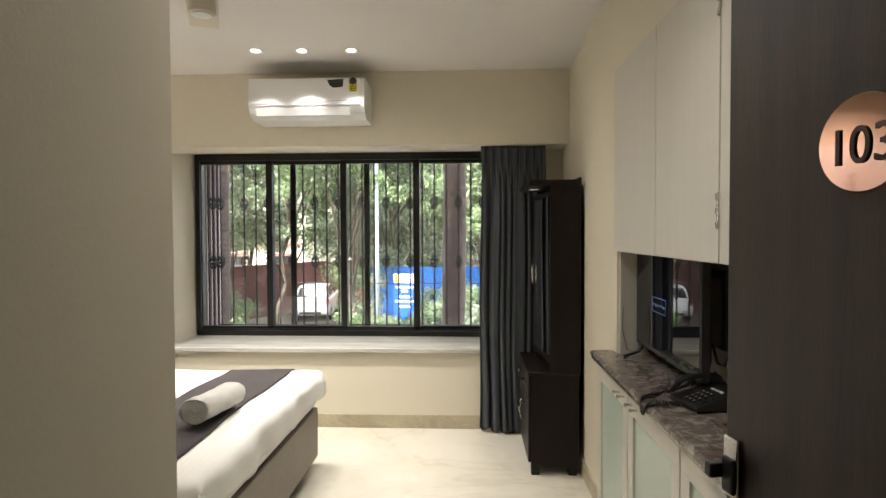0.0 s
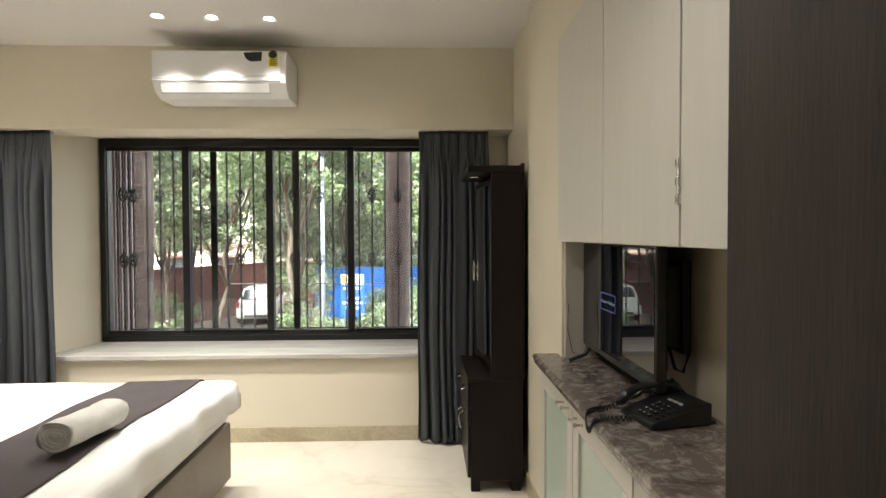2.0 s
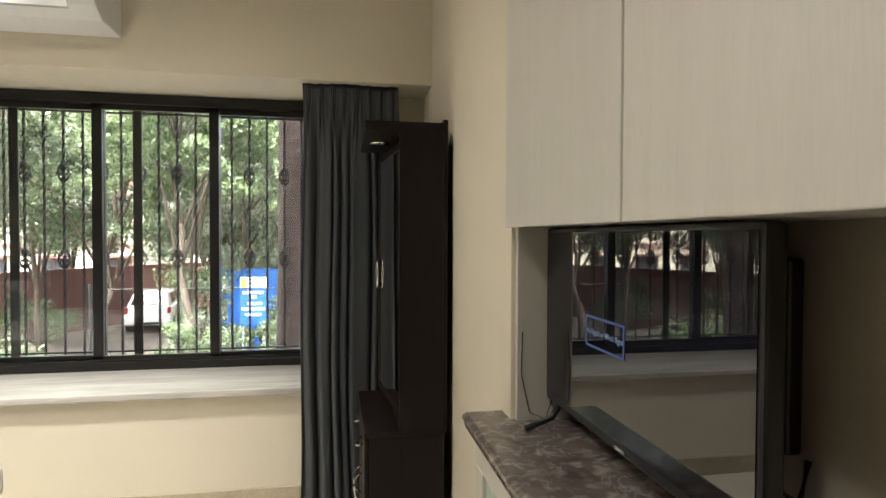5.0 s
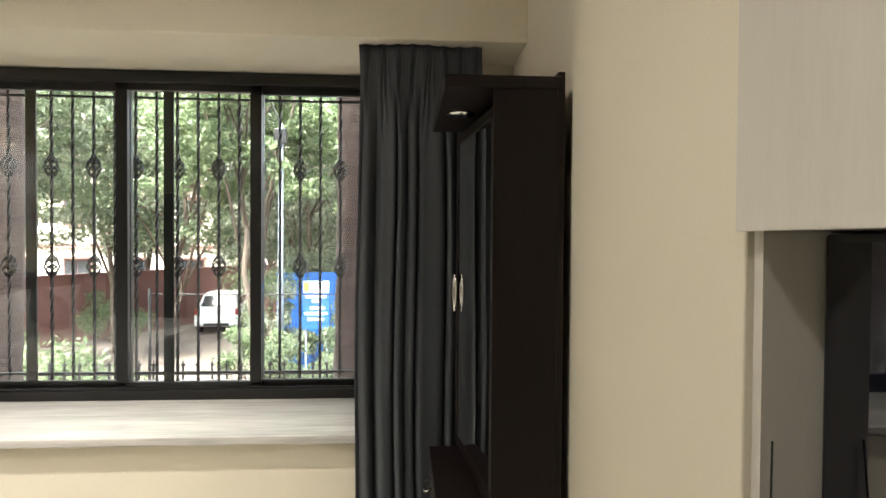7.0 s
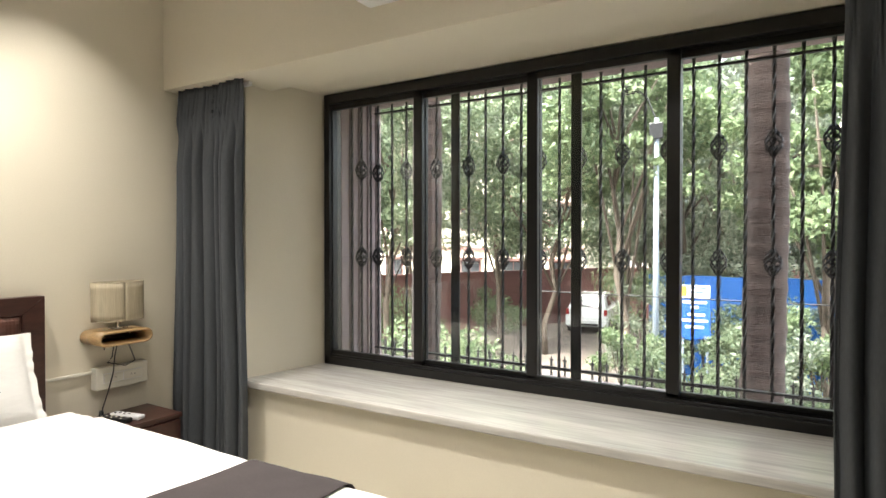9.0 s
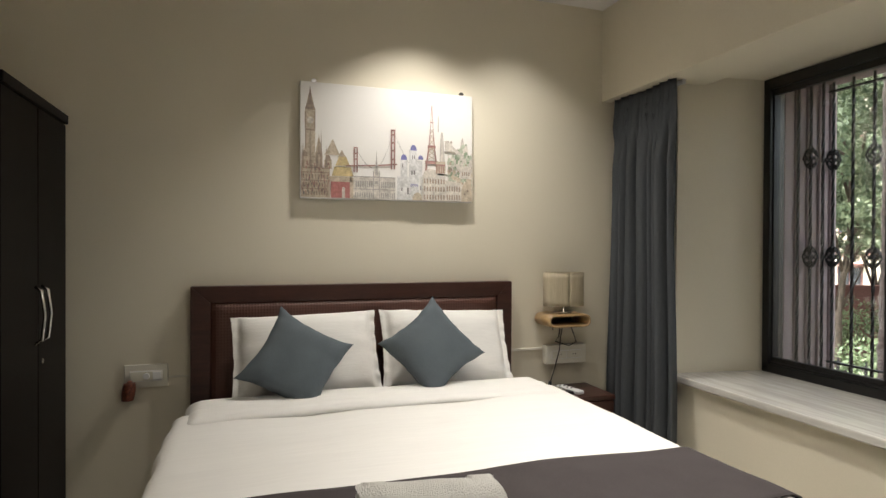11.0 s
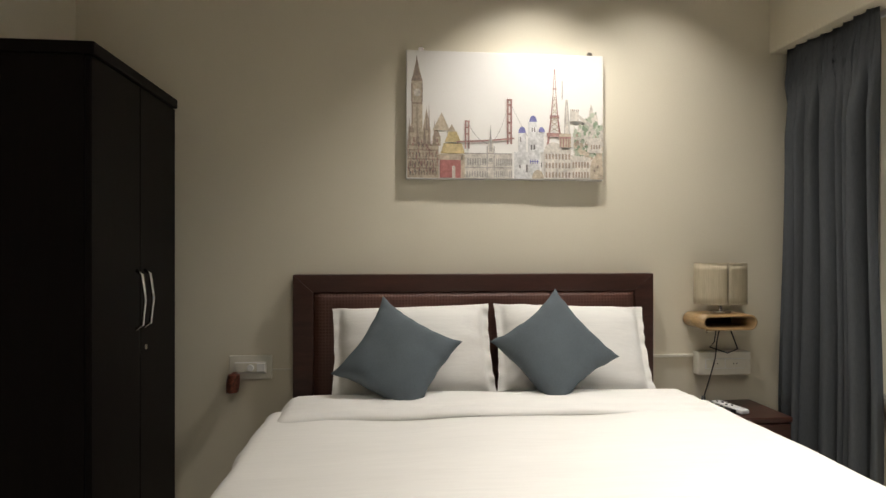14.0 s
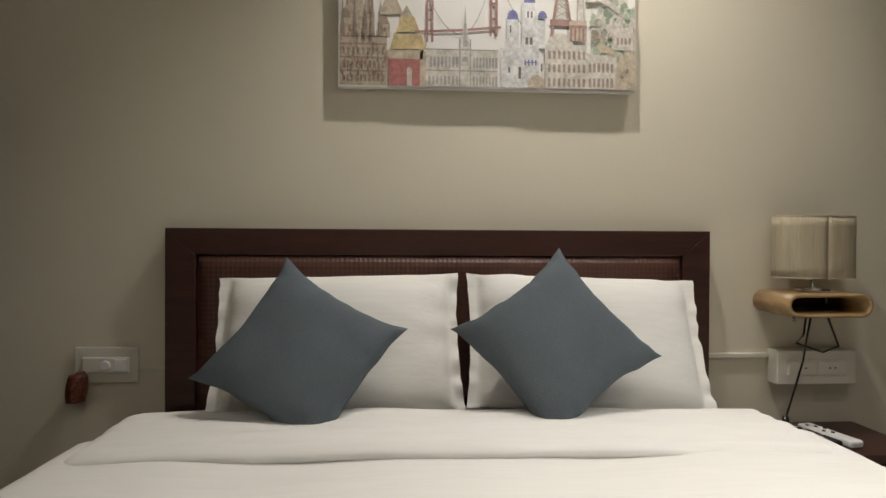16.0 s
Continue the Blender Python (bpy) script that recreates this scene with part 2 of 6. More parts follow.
def prism(points, axis, a, b, bevel=0.0):
    """A closed outline drawn in the two other axes (in order x, y, z), pushed from a to b along axis."""
    bm = bmesh.new()
    k = "xyz".index(axis)
    vs = []
    for p in points:
        q = list(p)
        q.insert(k, a)
        vs.append(bm.verts.new(q))
    f = bm.faces.new(vs)
    r = bmesh.ops.extrude_face_region(bm, geom=[f])
    d = [0, 0, 0]
    d[k] = b - a
    bmesh.ops.translate(bm, verts=[v for v in r["geom"] if isinstance(v, bmesh.types.BMVert)], vec=d)
    bmesh.ops.recalc_face_normals(bm, faces=bm.faces)
    if bevel:
        bmesh.ops.bevel(bm, geom=bm.edges[:], offset=bevel, segments=2, affect="EDGES", profile=0.5)
    return bm


def tube(points, r, seg=8, bm=None, r_end=None, cap=True):
    """A round bar along points."""
    own = bm is None
    bm = bmesh.new() if own else bm
    pts = [Vector(p) for p in points]
    rings = []
    for i, p in enumerate(pts):
        d = (pts[min(i + 1, len(pts) - 1)] - pts[max(i - 1, 0)]).normalized()
        up = Vector((0, 0, 1)) if abs(d.z) < 0.9 else Vector((1, 0, 0))
        u = d.cross(up).normalized()
        v = d.cross(u)
        rr = r if r_end is None else r + (r_end - r) * i / max(1, len(pts) - 1)
        rings.append([bm.verts.new(p + (u * math.cos(t) + v * math.sin(t)) * rr) for t in (2 * math.pi * k / seg for k in range(seg))])
    for a, b in zip(rings, rings[1:]):
        for k in range(seg):
            bm.faces.new((a[k], a[(k + 1) % seg], b[(k + 1) % seg], b[k]))
    if cap:
        bm.faces.new(rings[0][::-1]), bm.faces.new(rings[-1])
    if own:
        bmesh.ops.recalc_face_normals(bm, faces=bm.faces)
    return bm


def disc(x, y, z, r, h, seg=32, axis="z", bevel=0.0, r2=None):
    bm = bmesh.new()
    turn = {"z": Matrix(), "x": Matrix.Rotation(math.pi / 2, 4, "Y"), "y": Matrix.Rotation(-math.pi / 2, 4, "X")}[axis]
    bmesh.ops.create_cone(bm, cap_ends=True, segments=seg, radius1=r, radius2=r if r2 is None else r2, depth=h, matrix=Matrix.Translation((x, y, z)) @ turn)
    if bevel:
        bmesh.ops.bevel(bm, geom=[e for e in bm.edges if len(e.link_faces) == 2 and e.calc_face_angle() > 0.8], offset=bevel, segments=2, affect="EDGES", profile=0.5)
    return bm


def grid(nu, nv, place):
    """A sheet whose corner (u, v), both 0 to 1, lies at place(u, v)."""
    bm = bmesh.new()
    vs = [[bm.verts.new(place(i / nu, j / nv)) for j in range(nv + 1)] for i in range(nu + 1)]
    for i in range(nu):
        for j in range(nv):
            bm.faces.new((vs[i][j], vs[i + 1][j], vs[i + 1][j + 1], vs[i][j + 1]))
    return bm


def thicken(o, t, offset=0.0):
    m = o.modifiers.new("thickness", "SOLIDIFY")
    m.thickness, m.offset = t, offset
    return o


def laid(bm, m):
    bmesh.ops.transform(bm, matrix=m, verts=bm.verts)
    return bm


def lettering(name, body, size, m, mat, parent=None, extrude=0.0015):
    c = bpy.data.curves.new(name, "FONT")
    c.body, c.size, c.extrude, c.align_x, c.align_y = body, size, extrude, "CENTER", "CENTER"
    o = new(name + "_curve", c)
    dg = bpy.context.evaluated_depsgraph_get()
    me = bpy.data.meshes.new_from_object(o.evaluated_get(dg))
    bpy.data.objects.remove(o)
    me.transform(m)
    if parent:
        me.transform(Matrix.Translation(-base_of(parent)))
    me.materials.clear()
    me.materials.append(mat)
    o = new(name, me)
    o.parent = parent
    return o


def setting(name, bm, mat, label, category="wall"):
    return whole(name, bm, mat, label, category, kind="structure")


# ---- the room ----
WX = -2.50      # wall behind the bed
SY = 0.94       # wall behind the wardrobe
BY = 4.22       # face of the beam over the window
BZ = 2.122      # its underside
PY = 4.365      # parapet under the sill
WY = 4.838      # inner face of the window frame
EX = 1.017      # wall with the built-in cabinets
RX = -1.97      # reveal beside the window
SILL = 0.645
WT = 2.165
NX = 1.25       # back of the niche
NY0, NY1 = 1.19, 2.80
CZ = 0.937      # countertop

setting("floor", box(-2.7, 2.2, -2.2, 4.6, -0.15, FL), MARBLE, "polished cream marble floor with faint brown veins", "floor")
setting("ceiling", box(-2.7, 1.6, -2.2, 4.5, CEIL, CEIL + 0.15), CEILING_PAINT, "plain off-white plaster ceiling", "ceiling")
setting("wall_west", box(WX - 0.2, WX, SY - 0.2, 5.0, FL, CEIL), PAINT, "cream painted wall behind the bed headboard")
setting("wall_south", box(WX, -0.09, SY - 0.12, SY, FL, CEIL), PAINT, "cream painted wall behind the wardrobe")
setting("wall_shaft", box(WX, -1.82, SY, 1.15, FL, CEIL), PAINT, "cream painted boxed-out wall behind the wardrobe")
setting("wall_corridor", box(-0.21, -0.09, -2.2, SY - 0.12, FL, CEIL), PAINT, "cream painted wall of the entrance passage")
setting("beam_window", box(WX, 1.04, BY, 4.52, BZ, CEIL, 0.004), PAINT, "cream painted beam boxed out above the window", "beam")
setting("lintel_window", box(WX, 1.2, 4.52, 4.96, WT, CEIL), PAINT, "cream painted lintel above the window", "wall")
setting("parapet_window", box(WX, 1.04, PY, 4.96, FL, SILL - 0.035), PAINT, "cream painted low wall under the window sill")
setting("reveal_west", prism([(WX, PY), (-2.045, PY), (RX, WY), (RX, 4.96), (WX, 4.96)], "z", SILL - 0.035, WT), PAINT, "cream painted side of the window recess")
setting("reveal_east", box(0.53, 1.04, 4.50, 4.96, SILL - 0.035, WT), PAINT, "cream painted wall beside the window behind the curtain")
setting("wall_east_alcove", box(1.04, 1.3, 3.56, 4.96, FL, CEIL), PAINT, "cream painted wall behind the dressing table")
setting("pier_east", box(EX, 1.30, NY1, 3.56, FL, CEIL, 0.003), PAINT, "cream painted pier between alcove and niche", "pier")
setting("wall_niche", box(NX, 1.35, NY0, NY1, FL, CEIL), NICHE, "beige laminate back of the television niche")
setting("wall_over_cabinet", box(EX, NX, NY0, NY1, 2.236, CEIL), PAINT, "cream painted wall above the wall cabinets")
setting("wall_east_entrance", box(EX, 1.35, -2.2, NY0, FL, CEIL), PAINT, "cream painted wall beside the entrance door")
setting("wall_hallway", box(-0.3, 1.4, -2.32, -2.2, FL, CEIL), PAINT, "plain cream wall closing the hallway")
setting("niche_side", box(EX + 0.012, NX, NY1 - 0.018, NY1, CZ, 1.41), LAMINATE, "pale beige laminate side lining of the niche", "trim")
setting("window_sill", box(RX - 0.09, 0.55, PY - 0.035, WY + 0.03, SILL - 0.035, SILL, 0.006), SILL_STONE, "polished grey banded stone window sill", "window sill")
for nm, bm in (("baseboard_north", box(WX + 0.012, 1.04, PY - 0.012, PY, FL, FL + 0.10, 0.002)), ("baseboard_west", box(WX, WX + 0.012, 1.15, PY, FL, FL + 0.10, 0.002)),
               ("baseboard_south", box(-1.82, -0.09, SY, SY + 0.012, FL, FL + 0.10, 0.002)), ("baseboard_pier", box(EX - 0.012, EX, 2.87, 3.56, FL, FL + 0.10, 0.002)),
               ("baseboard_corridor", box(-0.09, -0.078, -2.2, SY, FL, FL + 0.10, 0.002))):
    setting(nm, bm, SKIRT, "stained beige stone skirting along the floor", "baseboard")


# ---- window ----
def window():
    w = thing("window_1", "black aluminium sliding window with four glazed sashes", "window", (RX, WY, SILL), kind="structure")
    x0, x1, z0, z1 = -1.957, 0.53, 0.654, 2.16
    y0, y1 = WY, WY + 0.10
    fr = box(x0, x1, y0, y1, z1 - 0.055, z1, 0.004)
    box(x0, x1, y0, y1, SILL, z0 + 0.036, 0.004, bm=fr)
    box(x0, x0 + 0.04, y0, y1, z0, z1, 0.004, bm=fr)
    box(x1 - 0.04, x1, y0, y1, z0, z1, 0.004, bm=fr)
    for k in range(3):
        box(x0, x1, y0 + 0.012 + k * 0.032, y0 + 0.018 + k * 0.032, z0 + 0.036, z0 + 0.048, bm=fr)
    part("window_frame", fr, BLACK_METAL, w)
    edges = [x0 + 0.02, -1.335, -0.709, -0.102, x1 - 0.02]
    for i in range(4):
        deep = i % 2 * 0.035 + 0.02
        a, b = edges[i] - 0.026, edges[i + 1] + 0.026
        if i in (1, 2):
            deep, a = 0.02 + 0.035 * (i == 1), a
        yy = y0 + deep
        s = box(a, a + 0.052, yy, yy + 0.028, z0 + 0.05, z1 - 0.05, 0.003)
        box(b - 0.052, b, yy, yy + 0.028, z0 + 0.05, z1 - 0.05, 0.003, bm=s)
        box(a, b, yy, yy + 0.028, z0 + 0.045, z0 + 0.070, 0.003, bm=s)
        box(a, b, yy, yy + 0.028, z1 - 0.085, z1 - 0.05, 0.003, bm=s)
        sash = part("sash", s, BLACK_METAL, w)
        p = part("pane", box(a + 0.05, b - 0.05, yy + 0.012, yy + 0.016, z0 + 0.068, z1 - 0.083), GLASS, sash)
        p.visible_shadow = False
    for xx in (-1.335 + 0.185, -0.709 + 0.185):
        part("rear_stile", box(xx - 0.024, xx + 0.024, y0 + 0.086, y0 + 0.098, z0 + 0.05, z1 - 0.05, 0.003), BLACK_METAL, w, "stile of the insect-screen sash")
    return w


window()


# ---- built-in cabinets, television niche ----
def wall_cabinet(y0, y1, handed):
    c = thing("wall_cabinet", "pale silver-beige laminate wall cabinet with a closed flush door", "cabinet", (EX, (y0 + y1) / 2, 1.41), group="wall cabinets over the niche")
    part("body", box(EX + 0.006, NX, y0, y1, 1.412, 2.236), LAMINATE, c)
    part("door", box(EX - 0.016, EX + 0.003, y0 + 0.0035, y1 - 0.0035, 1.41, 2.226, 0.002), LAMINATE, c)
    if handed:
        for za in (1.50, 2.06):
            h = box(EX - 0.022, EX - 0.014, y0 - 0.006, y0 + 0.006, za, za + 0.10, 0.003)
            for z in (0.012, 0.05, 0.088):
                box(EX - 0.024, EX - 0.013, y0 - 0.007, y0 + 0.007, za + z - 0.010, za + z + 0.010, 0.002, bm=h)
            part("hinge", h, CHROME, c, "brushed steel hinge")


for a, b, h in ((2.205, 2.80, False), (1.675, 2.205, True), (NY0, 1.675, False)):
    wall_cabinet(a, b, h)


def base_cabinet(y0, y1, far):
    c = thing("base_cabinet", "beige laminate base cabinet with frosted green glass door", "cabinet", (0.95, (y0 + y1) / 2, FL), group="base cabinets under the countertop")
    zt = CZ - 0.04
    part("body", box(0.962, NX, y0, y1, FL, zt), LAMINATE, c)
    a, b = y0 + 0.004, y1 - 0.004
    d = box(0.942, 0.960, a, b, zt - 0.085, zt - 0.006, 0.002)
    box(0.942, 0.960, a, b, FL + 0.06, FL + 0.14, 0.002, bm=d)
    box(0.942, 0.960, a, a + 0.068, FL + 0.14, zt - 0.085, 0.002, bm=d)
    box(0.942, 0.960, b - 0.068, b, FL + 0.14, zt - 0.085, 0.002, bm=d)
    door = part("door", d, LAMINATE, c)
    part("glass_panel", box(0.950, 0.955, a + 0.066, b - 0.066, FL + 0.138, zt - 0.083), FROSTED, door, "frosted green glass panel")
    mid = b - 0.085 if far else a + 0.085
    for yy in (mid - 0.034, mid + 0.034):
        h = tube([(0.943, yy, zt - 0.045), (0.918, yy, zt - 0.045)], 0.0045, 8)
        tube([(0.921, yy, zt - 0.045), (0.915, yy, zt - 0.045)], 0.0075, 10, bm=h)
        part("handle", h, CHROME, door, "small chrome peg handle", True)


for a, b, far in ((2.33, 2.85, False), (1.78, 2.33, True), (NY0, 1.78, False)):
    base_cabinet(a, b, far)

top = prism([(0.918, CZ - 0.036), (0.926, CZ - 0.038), (NX - 0.002, CZ - 0.038), (NX - 0.002, CZ), (0.922, CZ), (0.912, CZ - 0.006), (0.910, CZ - 0.014), (0.916, CZ - 0.022)], "y", NY0 + 0.002, 2.872)
whole("countertop", top, GRANITE, "polished brown-grey granite countertop with a moulded edge", "countertop")


def television():
    x, y0, y1, z0, z1 = 1.10, 2.037, 2.775, 0.995, 1.408
    t = thing("television", "black flat television with a dark glossy screen on the countertop", "television", (x, (y0 + y1) / 2, CZ))
    part("casing", box(x, x + 0.032, y0, y1, z0, z1, 0.006), BLACK_PLASTIC, t)
    part("rear_bulge", box(x + 0.03, x + 0.075, y0 + 0.08, y1 - 0.08, z0 + 0.03, z1 - 0.1, 0.02), BLACK_PLASTIC, t)
    part("screen", box(x - 0.002, x + 0.001, y0 + 0.010, y1 - 0.010, z0 + 0.022, z1 - 0.010), SCREEN, t)
    part("maker_mark", box(x - 0.003, x + 0.001, 2.37, 2.41, z0 + 0.006, z0 + 0.014), CHROME, t)
    for y in (y0 + 0.10, y1 - 0.07):
        f = tube([(x - 0.075, y, CZ + 0.006), (x - 0.01, y, CZ + 0.03), (x + 0.015, y, z0 + 0.01)], 0.008, 8)
        tube([(x + 0.11, y, CZ + 0.006), (x + 0.04, y, CZ + 0.03), (x + 0.015, y, z0 + 0.01)], 0.008, 8, bm=f)
        part("foot", f, BLACK_PLASTIC, t, "", True)
    note = emitter("blue_screen_note", (0.06, 0.11, 0.35), 0.003)
    pale = emitter("pale_screen_text", (0.2, 0.28, 0.5), 0.004)
    cy, cz, w, h = 2.455, 1.20, 0.16, 0.062
    b = box(x - 0.0035, x - 0.0025, cy - w / 2, cy + w / 2, cz + h / 2 - 0.004, cz + h / 2)
    box(x - 0.0035, x - 0.0025, cy - w / 2, cy + w / 2, cz - h / 2, cz - h / 2 + 0.004, bm=b)
    box(x - 0.0035, x - 0.0025, cy - w / 2, cy - w / 2 + 0.004, cz - h / 2, cz + h / 2, bm=b)
    box(x - 0.0035, x - 0.0025, cy + w / 2 - 0.004, cy + w / 2, cz - h / 2, cz + h / 2, bm=b)
    part("signal_note", b, note, t, "lit blue outline of a screen message")
    lettering("signal_text", "No Signal or Weak Signal", 0.0155, Matrix.Translation((x - 0.003, cy, cz)) @ Matrix(((0, 0, -1, 0), (-1, 0, 0, 0), (0, 1, 0, 0), (0, 0, 0, 1))), pale, t, 0.0003)


television()

br = thing("wall_bracket", "black metal wall bracket behind the television", "bracket", (NX, 2.0, 1.3))
part("plate", box(NX - 0.03, NX - 0.002, 2.14, 2.27, 1.08, 1.36, 0.006), BLACK_PLASTIC, br)
part("arm", box(1.17, NX - 0.03, 2.15, 2.25, 1.10, 1.34, 0.006), BLACK_PLASTIC, br)
cb = bmesh.new()
tube([(NX - 0.03, 2.10, 1.09), (NX - 0.05, 2.09, 1.04), (1.18, 2.10, 1.05), (1.17, 2.12, 1.11)], 0.005, 8, bm=cb)
part("hanging_loop", cb, BLACK_PLASTIC, br, "", True)
whole("television_cable", tube([(1.17, 2.10, 1.02), (1.19, 2.04, 0.985), (1.20, 1.97, 0.945), (1.225, 1.95, CZ + 0.004)], 0.004, 8), BLACK_PLASTIC, "thin black cable behind the television", "cable", smooth=True)
whole("aerial_cable", tube([(1.04, NY1 - 0.024, CZ + 0.22), (1.035, NY1 - 0.03, CZ + 0.12), (1.05, NY1 - 0.05, CZ + 0.03), (1.09, NY1 - 0.05, CZ + 0.012), (1.12, NY1 - 0.03, CZ + 0.07)], 0.0013, 8), BLACK_PLASTIC, "thin grey aerial wire beside the television", "cable", smooth=True)
sc = thing("screw_mark", "four dark screw holes in the beige niche back", "screw holes", (NX, 1.75, 1.3))
for y in (1.735, 1.865):
    for z in (1.345, 1.395):
        part("screw_hole", disc(NX - 0.001, y, z, 0.0019, 0.004, 10, "x"), BLACK_PLASTIC, sc)


def telephone():
    t = thing("telephone", "black corded desk telephone on the granite countertop", "telephone", (1.09, 1.90, CZ))
    x0, x1, y0, y1 = 0.985, 1.20, 1.80, 2.02
    b = prism([(x0, CZ + 0.003), (x1, CZ + 0.003), (x1, CZ + 0.075), (x0 + 0.16, CZ + 0.068), (x0, CZ + 0.022)], "y", y0, y1, 0.006)
    part("base", b, BLACK_PLASTIC, t)
    sl = (0.068 - 0.022) / 0.16

    def onto(x):
        return CZ + 0.022 + sl * (x - x0)
    white = material("white_key_marks", (0.55, 0.55, 0.55), 0.5, var=0.05)
    for i in range(4):
        for j in range(3):
            x, y = x0 + 0.025 + i * 0.024, 1.925 - j * 0.028
            k = part("key", box(x - 0.007, x + 0.007, y - 0.010, y + 0.010, onto(x), onto(x) + 0.007, 0.002), BLACK_PLASTIC, t)
            part("key_mark", box(x - 0.002, x + 0.002, y - 0.004, y + 0.004, onto(x) + 0.0065, onto(x) + 0.0085), white, k, "white key lettering")
    for i in range(4):
        x, y = x0 + 0.03 + i * 0.022, 1.828
        part("key", box(x - 0.005, x + 0.005, y - 0.008, y + 0.008, onto(x), onto(x) + 0.006, 0.0015), BLACK_PLASTIC, t)
    for i in range(3):
        x = x0 + 0.135
        part("key", box(x - 0.005, x + 0.005, 1.85 + i * 0.03, 1.87 + i * 0.03, onto(x), onto(x) + 0.006, 0.0015), white, t, "white label strip key")
    # handset lies along the side
    n = 22

    def hs(u, v):
        a = 2 * math.pi * v
        x = 0.965 + 0.235 * u
        bulge = 0.5 - 0.5 * math.cos(2 * math.pi * min(1, max(0, abs(u - 0.5) * 2 - 0.35) / 0.65) / 2)
        w, h = 0.021 + 0.009 * bulge, 0.013 + 0.012 * bulge
        end = max(0.05, math.sqrt(max(0, 1 - max(0, (abs(u - 0.5) - 0.44) / 0.06) ** 2)))
        z = CZ + 0.085 + 0.018 * (1 - (2 * u - 1) ** 2) - 0.018 * bulge + 0.02 * (u - 0.5)
        return (x, 1.992 + w * end * math.cos(a), z + h * end * math.sin(a))
    part("handset", grid(n, 16, hs), BLACK_PLASTIC, t, "curved black handset", True)
    pts = []
    here, turn, size = Vector((1.105, 1.985, CZ)), radians(12), Vector((0.82, 0.70, 0.80))

    def inside(p):                                 # where a place of the room lies before the telephone is turned and sized
        q = Matrix.Rotation(-turn, 3, "Z") @ (Vector(p) - here)
        return Vector((1.09 + q.x / size.x, 1.90 + q.y / size.y, CZ + q.z / size.z))
    loop = [inside(p) for p in ((0.995, 2.012, CZ + 0.045), (0.960, 2.035, CZ + 0.022), (0.928, 2.050, CZ + 0.012), (0.906, 2.040, CZ + 0.002), (0.899, 2.012, CZ - 0.02), (0.900, 1.985, CZ - 0.022), (0.913, 1.980, CZ + 0.006), (0.955, 1.975, CZ + 0.011), (1.010, 1.975, CZ + 0.011))]
    for i in range(321):
        u = i / 320 * (len(loop) - 1)
        k = min(int(u), len(loop) - 2)
        f = u - k
        p0, p1, p2, p3 = loop[max(k - 1, 0)], loop[k], loop[k + 1], loop[min(k + 2, len(loop) - 1)]
        c = 0.5 * ((2 * p1) + (p2 - p0) * f + (2 * p0 - 5 * p1 + 4 * p2 - p3) * f * f + (3 * p1 - p0 - 3 * p2 + p3) * f ** 3)
        a = i / 320 * 40 * 2 * math.pi
        pts.append(c + Vector((math.cos(a) * 0.5, math.cos(a) * 0.8, math.sin(a))) * 0.0095)
    part("coiled_cord", tube(pts, 0.0030, 5), BLACK_PLASTIC, t, "coiled black cord looped over the counter edge", True)
    t.location = here
    t.rotation_euler = (0, 0, turn)
    t.scale = size


telephone()


